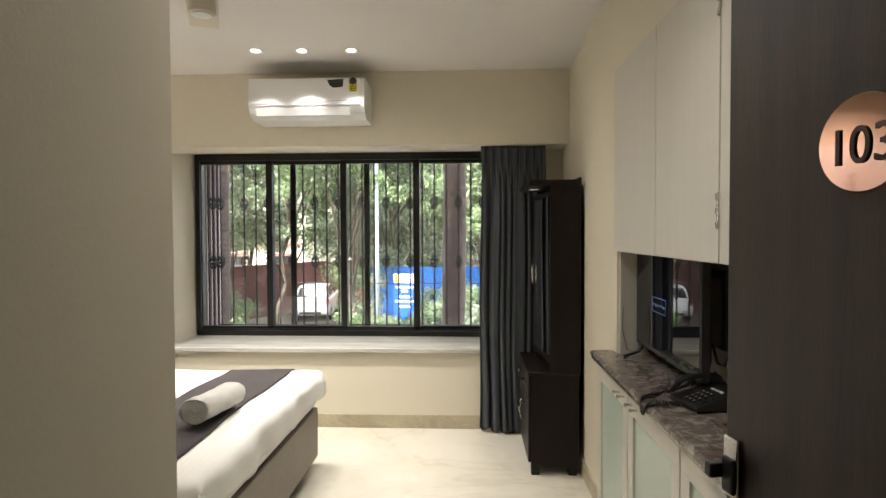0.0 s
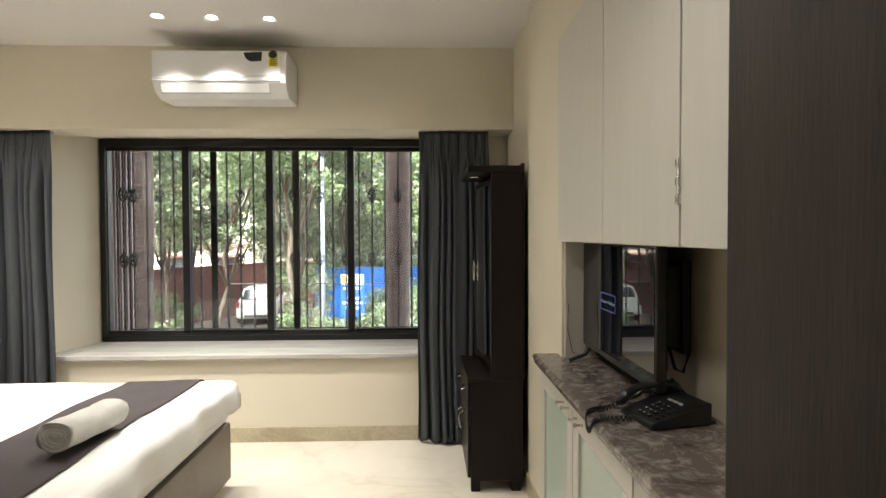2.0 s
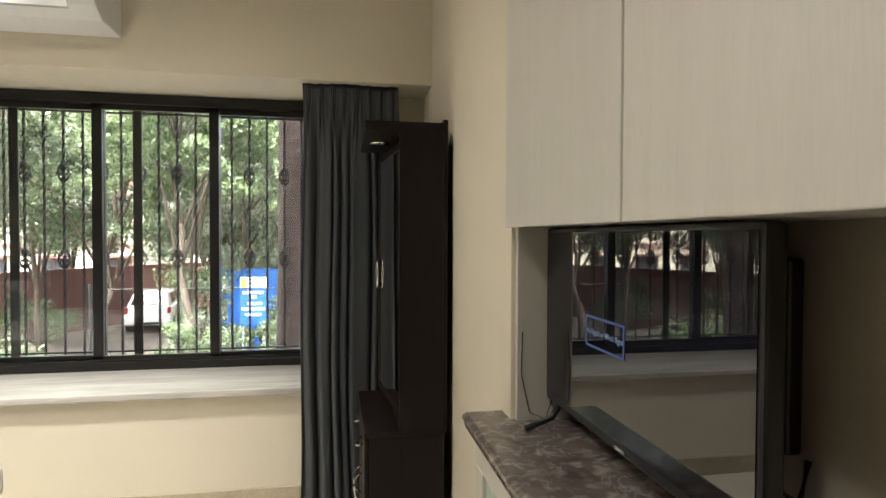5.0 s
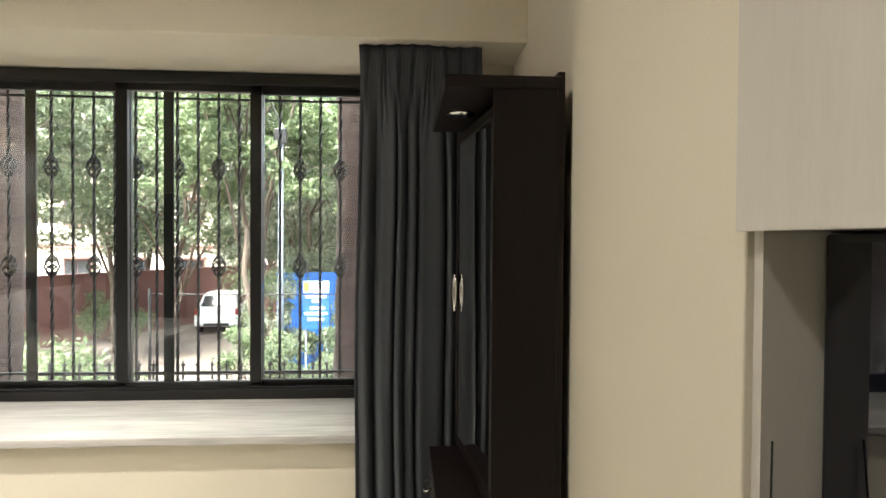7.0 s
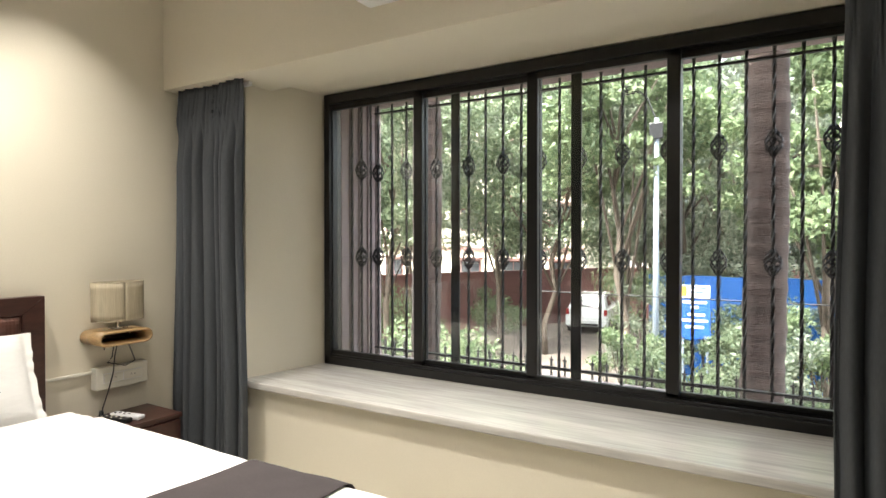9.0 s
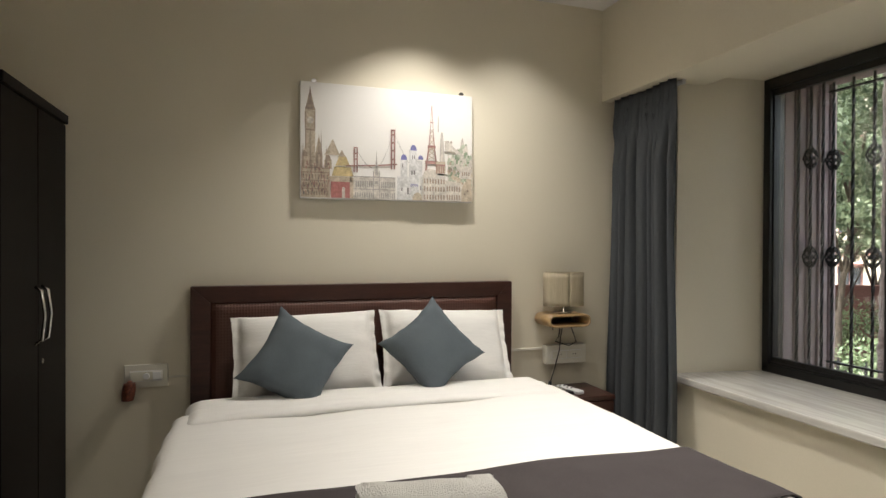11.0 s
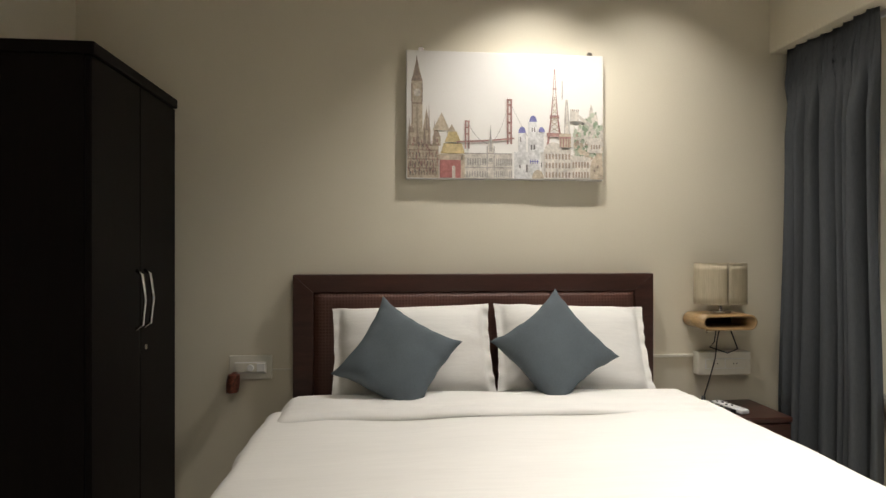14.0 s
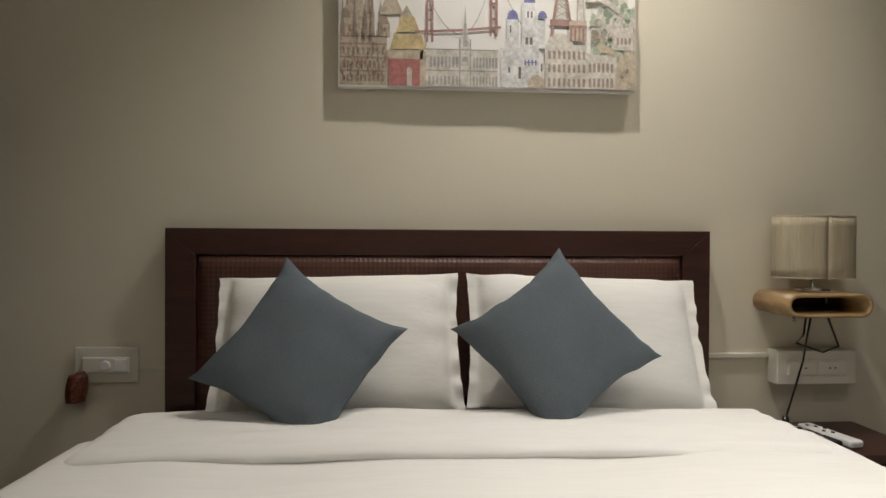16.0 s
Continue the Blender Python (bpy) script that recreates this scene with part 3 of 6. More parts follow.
# ---- dressing table ----
def dressing_table():
    y0, y1 = 3.545, 4.14
    d = thing("dressing_table", "dark wenge dressing table with tall mirror and lit crown", "dressing table", (0.85, 3.85, FL))
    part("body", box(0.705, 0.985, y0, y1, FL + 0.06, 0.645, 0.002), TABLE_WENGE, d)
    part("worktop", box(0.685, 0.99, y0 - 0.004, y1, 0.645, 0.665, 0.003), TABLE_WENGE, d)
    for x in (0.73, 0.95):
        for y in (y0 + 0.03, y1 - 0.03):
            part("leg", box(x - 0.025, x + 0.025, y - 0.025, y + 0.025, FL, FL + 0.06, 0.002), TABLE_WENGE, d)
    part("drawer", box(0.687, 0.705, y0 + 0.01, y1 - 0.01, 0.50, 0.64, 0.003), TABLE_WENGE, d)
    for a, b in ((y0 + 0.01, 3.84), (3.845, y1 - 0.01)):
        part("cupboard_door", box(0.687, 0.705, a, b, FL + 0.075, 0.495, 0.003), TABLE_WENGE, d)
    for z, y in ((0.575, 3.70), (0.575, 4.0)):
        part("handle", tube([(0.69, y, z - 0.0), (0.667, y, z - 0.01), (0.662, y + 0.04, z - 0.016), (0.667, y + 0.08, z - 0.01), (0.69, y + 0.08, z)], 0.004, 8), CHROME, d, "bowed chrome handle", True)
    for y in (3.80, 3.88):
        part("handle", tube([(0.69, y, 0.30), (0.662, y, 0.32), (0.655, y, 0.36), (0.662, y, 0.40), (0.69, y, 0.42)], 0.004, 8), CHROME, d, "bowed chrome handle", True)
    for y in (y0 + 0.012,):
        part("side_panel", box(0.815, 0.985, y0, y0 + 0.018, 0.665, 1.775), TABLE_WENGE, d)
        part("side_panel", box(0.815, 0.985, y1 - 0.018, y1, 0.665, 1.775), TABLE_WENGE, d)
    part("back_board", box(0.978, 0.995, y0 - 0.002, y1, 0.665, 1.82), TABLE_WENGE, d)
    # mirror door, hinged on the near side and left ajar
    L = 0.50
    m = pose(0.842, y0 + 0.045, 0, 0, 0, 96)
    fr = box(0, 0.03, 0, 0.02, 0.70, 1.745, 0.003)
    box(L - 0.03, L, 0, 0.02, 0.70, 1.745, 0.003, bm=fr)
    box(0.03, L - 0.03, 0, 0.02, 0.70, 0.73, 0.003, bm=fr)
    box(0.03, L - 0.03, 0, 0.02, 1.715, 1.745, 0.003, bm=fr)
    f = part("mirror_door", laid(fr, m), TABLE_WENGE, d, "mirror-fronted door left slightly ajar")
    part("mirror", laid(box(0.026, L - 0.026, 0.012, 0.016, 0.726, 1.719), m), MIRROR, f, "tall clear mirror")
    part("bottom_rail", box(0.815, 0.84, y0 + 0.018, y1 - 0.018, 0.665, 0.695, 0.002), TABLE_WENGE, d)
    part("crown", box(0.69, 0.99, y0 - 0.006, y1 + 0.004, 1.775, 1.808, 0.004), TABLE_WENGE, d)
    part("lamp_ring", disc(0.76, 3.84, 1.773, 0.042, 0.008, 28), CHROME, d, "round recessed lamp, unlit", True)
    oval = [m @ Vector((L - 0.016 + 0.020 * math.sin(q) * abs(math.sin(q)), 0.027, 1.215 + 0.062 * math.cos(q))) for q in (2 * math.pi * k / 32 for k in range(33))]
    part("mirror_handle", tube(oval, 0.004, 8), CHROME, f, "pointed oval chrome pull", True)


dressing_table()


# ---- curtains ----
def curtain(label, x0, x1, y, z0, z1, folds, seed, flare=0.0):
    rnd = random.Random(seed)
    ph = [rnd.uniform(-1.3, 1.3) for _ in range(folds + 2)]
    am = [rnd.uniform(0.45, 1.6) for _ in range(folds + 2)]

    def place(u, v):
        k = max(0.0, min(folds, u * folds + 0.42 * math.sin(2 * math.pi * u * 2.3 + seed) * math.sin(math.pi * u) * min(1, (1 - v) * 6)))
        i = int(min(k, folds - 1))
        f = k - i
        a = am[i] * (1 - f) + am[i + 1] * f
        p = ph[i] * (1 - f) + ph[i + 1] * f
        head = max(0.0, (v - 0.925) / 0.075)
        near = max(0.0, 1 - abs(v - 0.925) / 0.05)
        wave = math.sin(2 * math.pi * k + p * (1 - v))
        tri = wave * (1 - 0.25 * wave * wave)
        open_up = min(1.0, max(0.0, (0.93 - v) / 0.12))
        depth = 0.040 * a * (1.15 - 0.25 * v) * open_up * tri
        depth += 0.009 * math.sin(3.3 * math.pi * k + 2.5 * v + seed) * open_up
        q = (f - 0.5) * 2
        group = math.exp(-(q / 0.45) ** 2)
        depth -= (1 - open_up) * (0.020 + 0.012 * near) * group * (0.55 + 0.45 * math.cos(q * 6 * math.pi))
        sway = 0.012 * math.sin(3.1 * u + 2.2 * v * math.pi + seed) * (1 - v)
        mid = (x0 + x1) / 2
        x = x0 + (x1 - x0) * u + 0.008 * math.cos(2 * math.pi * k + p) * (1 - head) - 0.30 * near * q * (1 - abs(q)) * (x1 - x0) / folds
        x += (x - mid) * flare * (1 - v) + sway
        return (x, y + depth + 0.01 * math.sin(u * 9 + seed), z0 + (z1 - z0) * v + (0.010 * math.sin(k * 2 * math.pi + 1) if v == 0 else 0))
    c = thing("curtain", label, "curtain", ((x0 + x1) / 2, y, z0))
    o = part("cloth", grid(folds * 22, 70, place), CURTAIN, c, "", True)
    thicken(o, 0.003)
    rail = box(x0 + 0.01, x1 - 0.01, y + 0.04, y + 0.06, z1 - 0.02, BZ - 0.001, 0.002)
    part("rail", rail, WHITE_PLASTIC, c)


curtain("slate grey pleated curtain drawn aside by the bedside table", -2.46, -1.955, 4.283, FL + 0.02, BZ - 0.002, 8, 3, 0.06)
curtain("slate grey pleated curtain drawn aside by the dressing table", 0.42, 0.88, 4.283, FL + 0.02, BZ - 0.002, 8, 7, 0.12)


# ---- bed ----
BX0, BX1, BY0, BY1, BTOP = WX + 0.064, -0.585, 2.03, 3.655, 0.640


def bed():
    b = thing("bed", "double bed with dark brown headboard and grey-brown base", "bed", (-1.5, 2.84, FL))
    part("base", box(BX0 + 0.02, BX1 - 0.02, BY0 + 0.03, BY1 - 0.03, FL + 0.07, 0.42, 0.006), BEDBASE, b, "grey-brown laminate bed base")
    part("plinth", box(BX0 + 0.06, BX1 - 0.12, BY0 + 0.10, BY1 - 0.10, FL, FL + 0.07), BEDBASE, b)
    part("mattress", box(BX0 + 0.01, BX1 - 0.02, BY0 + 0.02, BY1 - 0.02, 0.42, 0.59, 0.05, 3), LINEN, b)
    h0, h1, hz = 2.047, 3.628, 1.102
    fr = prism([(h0, FL), (h0 + 0.085, FL), (h0 + 0.085, hz - 0.075), (h0, hz)], "x", WX + 0.002, WX + 0.062, 0.003)
    join(fr, prism([(h1, FL), (h1, hz), (h1 - 0.085, hz - 0.075), (h1 - 0.085, FL)], "x", WX + 0.002, WX + 0.062, 0.003))
    join(fr, prism([(h0, hz), (h0 + 0.085, hz - 0.075), (h1 - 0.085, hz - 0.075), (h1, hz)], "x", WX + 0.002, WX + 0.062, 0.003))
    hb = part("headboard_frame", fr, WALNUT, b, "dark walnut headboard frame")

    def pad(u, v):
        y, z = h0 + 0.08 + (h1 - h0 - 0.16) * u, 0.55 + (hz - 0.07 - 0.55) * v
        e = min(1, min(u, 1 - u) * 40, (1 - v) * 16)
        return (WX + 0.045 + 0.022 * math.sin(e * math.pi / 2), y, z)
    m = LEATHER.copy()
    m.name = "brown_dimpled_leatherette_pad"
    n, l = m.node_tree.nodes, m.node_tree.links
    vor = n.new("ShaderNodeTexVoronoi")
    vor.inputs["Scale"].default_value, vor.inputs["Randomness"].default_value = 75, 0.05
    geo = n.new("ShaderNodeNewGeometry")
    bp = n.new("ShaderNodeBump")
    bp.inputs["Strength"].default_value, bp.inputs["Distance"].default_value = 0.7, 0.004
    l.new(geo.outputs["Position"], vor.inputs["Vector"]), l.new(vor.outputs["Distance"], bp.inputs["Height"])
    l.new(bp.outputs[0], n["Principled BSDF"].inputs["Normal"])
    part("padded_panel", grid(80, 30, pad), m, hb, "brown dimpled leatherette panel", True)


bed()


def draped(x0, x1, y0, y1, top, hang, r, lift, foot, seed, wob=1.0, nu=90, nv=110):
    """A sheet laid over the bed: over both long sides and, if foot, over the foot end too."""
    la, lc = y1 - y0, x1 - x0

    def fall(s, length, h):
        # s runs along the section: out, down by h; gives inward place and drop
        arc = r * math.pi / 2
        if s < h:
            return 0.0, r + (h - s)
        if s < h + arc:
            a = (s - h) / r
            return r * (1 - math.cos(a)), r * (1 - math.sin(a))
        return r + (s - h - arc), 0.0
    tot = 2 * (hang + r * math.pi / 2) + la - 2 * r
    totx = (hang + r * math.pi / 2) * foot + lc - r * foot

    def place(u, v):
        s = v * tot
        if v <= 0.5:
            inn, drop = fall(s, la, hang)
            y = y0 + inn
        else:
            inn, drop = fall(tot - s, la, hang)
            y = y1 - inn
        x, dropx = x0 + u * totx, 0.0
        if foot:
            inn, dropx = fall((1 - u) * totx, lc, hang)
            x = x1 - inn
        d = math.hypot(drop, dropx) if drop < r and dropx < r else max(drop, dropx)
        q = noise.noise(Vector((x * 2.2, y * 2.2, seed))) * 0.012 + noise.noise(Vector((x * 7, y * 5, seed + 4))) * 0.004
        side = min(1, d / 0.08)
        hem = d * (1 + 0.14 * noise.noise(Vector((x * 3, y * 3, seed + 9))))
        sag = -0.010 * ((2 * (y - y0) / la - 1) ** 2) * (1 - side)
        out = side * (0.010 * math.sin(x * 13 + y * 11 + seed) + 0.008 * math.sin(x * 31 + y * 23))
        nx = out if dropx > drop else 0
        ny = out if drop >= dropx and drop > 0 else 0
        return (x + nx, y + (ny if v > 0.5 else -ny), top + lift - hem + (q * wob + sag) * (1 - side))
    return grid(nu, nv, place)


def duvet():
    o = whole("duvet", draped(-2.02, BX1 + 0.015, BY0 - 0.015, BY1 + 0.015, BTOP, 0.10, 0.052, 0.012, 1, 2.0), STRIPE, "white cotton duvet smoothed over the bed", "duvet", smooth=True)
    thicken(o, 0.012, -1)
    s = whole("bottom_sheet", draped(BX0 + 0.02, -1.95, BY0 - 0.004, BY1 + 0.004, 0.592, 0.09, 0.06, 0.006, 0, 6.0), LINEN, "white fitted sheet under the pillows", "sheet", smooth=True)
    thicken(s, 0.004, -1)

    def fold(u, v):
        y = BY0 - 0.040 + (BY1 - BY0 + 0.08) * v
        a = u * 1.0
        x = -2.17 + 0.30 * a + 0.015 * noise.noise(Vector((y * 3, a * 2, 1))) + 0.012 * math.sin(y * 2.4)
        edge = min(v, 1 - v) * (BY1 - BY0)
        drop = 0.22 * max(0, 1 - edge / 0.12) ** 2
        z = BTOP + 0.030 + 0.010 * math.sin(a * math.pi) - (0.035 * max(0, 1 - a / 0.12) ** 2) - 0.012 * max(0, (a - 0.93) / 0.07) - drop
        return (x, y, z + 0.007 * noise.noise(Vector((x * 9, y * 2.2, 3))) + 0.006 * noise.noise(Vector((x * 22, y * 3, 8))) + 0.006 * math.sin(30 * a + 3 * noise.noise(Vector((y * 1.5, a, 5)))) * max(0, noise.noise(Vector((y * 1.1, 2, 7))) + 0.3) - 0.02 * (2 * v - 1) ** 2)
    f = whole("folded_sheet", grid(26, 110, fold), STRIPE, "white sheet folded back over the duvet", "sheet", smooth=True)
    thicken(f, 0.022, -1)

    r = whole("bed_runner", draped(-1.15, -0.76, BY0 - 0.020, BY1 + 0.020, BTOP, 0.16, 0.052, 0.0175, 0, 2.0, nu=24), RUNNER, "dark grey cloth runner across the bed foot", "bed runner", smooth=True)
    thicken(r, 0.004, 1)


duvet()


def soft_pad(w, h, t, seed, flange=0.0, n=44, pinch=0.10, sag=0.0):
    """A filled cushion in the plane y, z, front towards +x; a flange is a flat hem on the two short sides."""
    bm = bmesh.new()
    hem = flange / (w / 2)
    for side in (1, -1):
        def place(u, v):
            a, b = 2 * u - 1, 2 * v - 1
            ai = min(1.0, abs(a) / (1 - hem))
            fa, fb = max(0, 1 - ai ** 2.8), max(0, 1 - abs(b) ** 2.8)
            full = (fa * fb) ** 0.5
            k = 1 - pinch * (1 - abs(b) ** 2) * abs(a) ** 4
            j = 1 - pinch * (1 - abs(a) ** 2) * abs(b) ** 4
            wr = 0.004 * noise.noise(Vector((a * 1.8 + seed, b * 1.8, side)))
            # gathers that run in from the seams and the corners
            crease = math.sin(b * 13 + 2 * noise.noise(Vector((a * 2, b * 3, seed)))) * max(0, ai - 0.55) ** 1.5
            crease += math.sin(a * 15 + 2 * noise.noise(Vector((b * 2, a * 3, seed + 4)))) * max(0, abs(b) - 0.55) ** 1.5
            wr += 0.009 * crease * (1 if flange else 0.8)
            x = side * (t / 2 * full + wr * min(1, full * 3))
            if abs(a) > 1 - hem and hem:
                e = (abs(a) - (1 - hem)) / hem
                x += side * 0.0016 + e * (0.002 * math.sin(b * 21 + seed) + 0.012 * noise.noise(Vector((b * 5, a, seed))))
            elif not flange:
                x += side * 0.001
            ripple = 0.004 * noise.noise(Vector((b * 4, a * 4, seed + 2)))
            return (x - sag * (1 - b) ** 2, a * w / 2 * k + ripple, b * h / 2 * j + ripple)
        join(bm, grid(n, n, place))
    bmesh.ops.remove_doubles(bm, verts=bm.verts, dist=0.0009)
    bmesh.ops.recalc_face_normals(bm, faces=bm.faces)
    return bm


for k, (y, lean, turn) in enumerate(((2.548, -24, 1.5), (3.215, -26, -2.0))):
    p = thing("pillow", "white satin-stripe pillow leaning on the headboard", "pillow", (-2.32, y, 0.63), group="pillows on the bed")
    o = part("pillow_cover", laid(soft_pad(0.655, 0.375, 0.16, 3 + k * 5, 0.032, 64, 0.035), pose(-2.31, y, 0.800, turn, lean, 0)), STRIPE, p, "", True)
for y, z, turn, lab in ((2.484, 0.803, 13 + 45, "slate blue square cushion tilted against a white pillow"), (3.085, 0.826, -8 + 45, "slate blue square cushion standing on its corner")):
    p = thing("cushion", lab, "cushion", (-2.14, y, 0.64), group="cushions on the bed")
    part("cushion_cover", laid(soft_pad(0.36, 0.36, 0.13, y * 3, n=44, pinch=0.15), pose(-2.13, y, z, 0, -27, 0) @ pose(0, 0, 0, turn, 0, 0)), CUSHION, p, "", True)


def towel():
    t = thing("rolled_towel", "white terry towel rolled up on the bed runner", "towel", (-0.83, 2.66, 0.668))
    m = pose(-0.82, 2.66, 0.732, 0, 0, -8)

    def sec(u, v):
        a = v * 2 * math.pi
        r = 0.062 * (1 + 0.05 * math.sin(a * 2 + 1) + 0.05 * noise.noise(Vector((math.cos(a), math.sin(a), u * 4))))
        return m @ Vector((r * 1.08 * math.cos(a), (u - 0.5) * 0.30 + 0.008 * math.sin(a * 3), r * 0.92 * math.sin(a)))
    part("roll", grid(30, 40, sec), TOWEL, t, "", True)
    for end in (-1, 1):
        def spiral(u, v):
            a = u * 4.5 * 2 * math.pi
            r = 0.006 + 0.055 * u + 0.002 * math.sin(a * 3)
            return m @ Vector((r * 1.05 * math.cos(a), end * (0.15 + 0.008 * math.sin(u * 25) - 0.05 * v), r * 0.9 * math.sin(a)))
        o = part("rolled_edge", grid(150, 3, spiral), TOWEL, t, "", True)
        thicken(o, 0.009)


towel()


# ---- bedside ----
def bedside_table():
    x1, y0, y1, z = -2.20, 3.70, 4.115, 0.515
    n = thing("bedside_table", "low red-brown wooden bedside table beside the bed", "bedside table", (-2.3, 3.9, FL))
    part("top", box(WX + 0.012, x1, y0, y1, z - 0.022, z, 0.003), WALNUT, n)
    part("body", box(WX + 0.014, x1 - 0.012, y0 + 0.01, y1 - 0.01, FL + 0.04, z - 0.022), WALNUT, n)
    part("plinth", box(WX + 0.03, x1 - 0.05, y0 + 0.03, y1 - 0.03, FL, FL + 0.04), WALNUT, n)
    for a, b in ((z - 0.2, z - 0.03), (FL + 0.045, z - 0.206)):
        d = part("drawer", box(x1 - 0.012, x1 + 0.005, y0 + 0.014, y1 - 0.014, a, b, 0.003), WALNUT, n)
        part("handle", tube([(x1 + 0.005, 3.86, (a + b) / 2), (x1 + 0.025, 3.87, (a + b) / 2), (x1 + 0.025, 3.95, (a + b) / 2), (x1 + 0.005, 3.96, (a + b) / 2)], 0.004, 8), CHROME, d, "", True)


bedside_table()


def remote(label, mat, y, turn, keys):
    r = thing("remote_control", label, "remote control", (-2.33, y, 0.517), group="remotes on the bedside table")
    m = pose(-2.33, y, 0.528, 0, 0, turn)
    part("case", laid(box(-0.085, 0.085, -0.023, 0.023, -0.011, 0.009, 0.006), m), mat, r)
    for i in range(keys):
        part("button", laid(disc(-0.06 + i * 0.018, (i % 3 - 1) * 0.012, 0.010, 0.005, 0.003, 10), m), IVORY_PLASTIC if mat is BLACK_PLASTIC else BLACK_PLASTIC, r)


remote("black television remote lying on the bedside table", BLACK_PLASTIC, 3.86, 14, 7)
remote("white air-conditioner remote lying on the bedside table", WHITE_PLASTIC, 3.92, 12, 5)


def bedside_lamp():
    y0, y1, z0, z1, xa, xb = 3.797, 4.048, 0.858, 0.925, WX + 0.002, WX + 0.17
    s = thing("wall_shelf", "bent pale plywood wall shelf with rounded ends", "shelf", (WX, 3.92, z0))
    r, n = (z1 - z0) / 2, 14

    def loop(inset):
        rr = r - inset
        out = [(y1 - r + rr * math.sin(a), z0 + r - rr * math.cos(a)) for a in (math.pi * k / n for k in range(n + 1))]
        return out + [(y0 + r - rr * math.sin(a), z0 + r + rr * math.cos(a)) for a in (math.pi * k / n for k in range(n + 1))]
    bm = bmesh.new()
    o, i = loop(0), loop(0.010)
    rows = [[bm.verts.new((x, *p)) for p in q] for x, q in ((xb, o), (xb, i), (xa, i), (xa, o))]
    k = len(o)
    for a in range(4):
        for b in range(k):
            bm.faces.new((rows[a][b], rows[a][(b + 1) % k], rows[(a + 1) % 4][(b + 1) % k], rows[(a + 1) % 4][b]))
    bmesh.ops.recalc_face_normals(bm, faces=bm.faces)
    part("bent_shell", bm, PALE_WOOD, s, "", True)
    # dark sheet puts the shade of the open hollow into colour
    part("hollow_shade_sheet", box(xa, xa + 0.004, y0 + 0.02, y1 - 0.02, z0 + 0.008, z1 - 0.008), WALNUT, s)
    part("switch", tube([(xb - 0.02, y0 + 0.03, z0), (xb - 0.02, y0 + 0.03, z0 - 0.012)], 0.004, 8), CHROME, s, "small metal peg under the shelf", True)
    cx, cy = WX + 0.09, 3.925
    l = thing("table_lamp", "table lamp with cream thread shade standing on the wall shelf", "lamp", (cx, cy, z1))
    part("foot", disc(cx, cy, z1 + 0.006, 0.045, 0.012, 28, bevel=0.003), CHROME, l, "", True)
    part("stem", tube([(cx, cy, z1 + 0.01), (cx, cy, z1 + 0.12)], 0.005, 10), CHROME, l, "", True)
    hw, hd, za, zb = 0.113, 0.062, 0.968, 1.146

    def shell(u, v):
        a = u * 2 * math.pi
        c, t = math.cos(a), math.sin(a)
        e = 0.72
        return (cx + hd * math.copysign(abs(c) ** e, c), cy + hw * math.copysign(abs(t) ** e, t), za + (zb - za) * v)
    o = part("shade", grid(96, 6, shell), SHADE, l, "", True)
    thicken(o, 0.003)
    for z in (za, zb):
        ring = [Vector(shell(k / 48, 0)) for k in range(49)]
        part("shade_rim", tube([(p.x, p.y, z) for p in ring], 0.0025, 6), SHADE, l, "", True)
    w = [(WX + 0.10, 3.90, z0), (WX + 0.11, 3.885, 0.80), (WX + 0.10, 3.87, 0.775), (WX + 0.09, 3.96, 0.745), (WX + 0.10, 4.0, 0.765), (WX + 0.09, 3.985, 0.82), (WX + 0.09, 3.97, z0 - 0.001)]
    whole("lamp_cable", tube(w, 0.003, 6), BLACK_PLASTIC, "looped dark lamp cable hanging under the wall shelf", "cable", smooth=True)
    w2 = [(WX + 0.10, 3.915, z0), (WX + 0.105, 3.90, 0.80), (WX + 0.075, 3.91, 0.72), (WX + 0.07, 3.89, 0.64), (WX + 0.09, 3.85, 0.56), (WX + 0.10, 3.84, 0.53)]
    c = thing("plug_cable", "dark cable with loose plug by the bedside table", "cable", (WX + 0.1, 3.84, 0.517))
    part("wire", tube(w2, 0.003, 6), BLACK_PLASTIC, c, "", True)
    part("plug", tube([(WX + 0.10, 3.84, 0.56), (WX + 0.105, 3.836, 0.518)], 0.008, 8, r_end=0.015), BLACK_PLASTIC, c, "", True)


bedside_lamp()


def outlet(name, label, y0, y1, z0, z1, depth, modules):
    o = thing(name, label, "socket", (WX, (y0 + y1) / 2, z0))
    part("box", box(WX + 0.001, WX + depth, y0, y1, z0, z1, 0.003), IVORY_PLASTIC, o)
    a, b = y0 + (y1 - y0) * 0.13, y1 - (y1 - y0) * 0.13
    part("inner_plate", box(WX + depth - 0.001, WX + depth + 0.004, a, b, z0 + 0.028, z1 - 0.028, 0.001), WHITE_PLASTIC, o)
    for k in range(modules):
        c = a + (b - a) * (k + 0.5) / modules
        w = (b - a) / modules / 2 - 0.002
        part("module", box(WX + depth + 0.003, WX + depth + 0.006, c - w, c + w, z0 + 0.031, z1 - 0.031, 0.001), IVORY_PLASTIC, o)
        for q in (-0.008, 0.008):
            part("pin_hole", disc(WX + depth + 0.006, c + q, (z0 + z1) / 2, 0.0028, 0.002, 8, "x"), BLACK_PLASTIC, o)
    return o


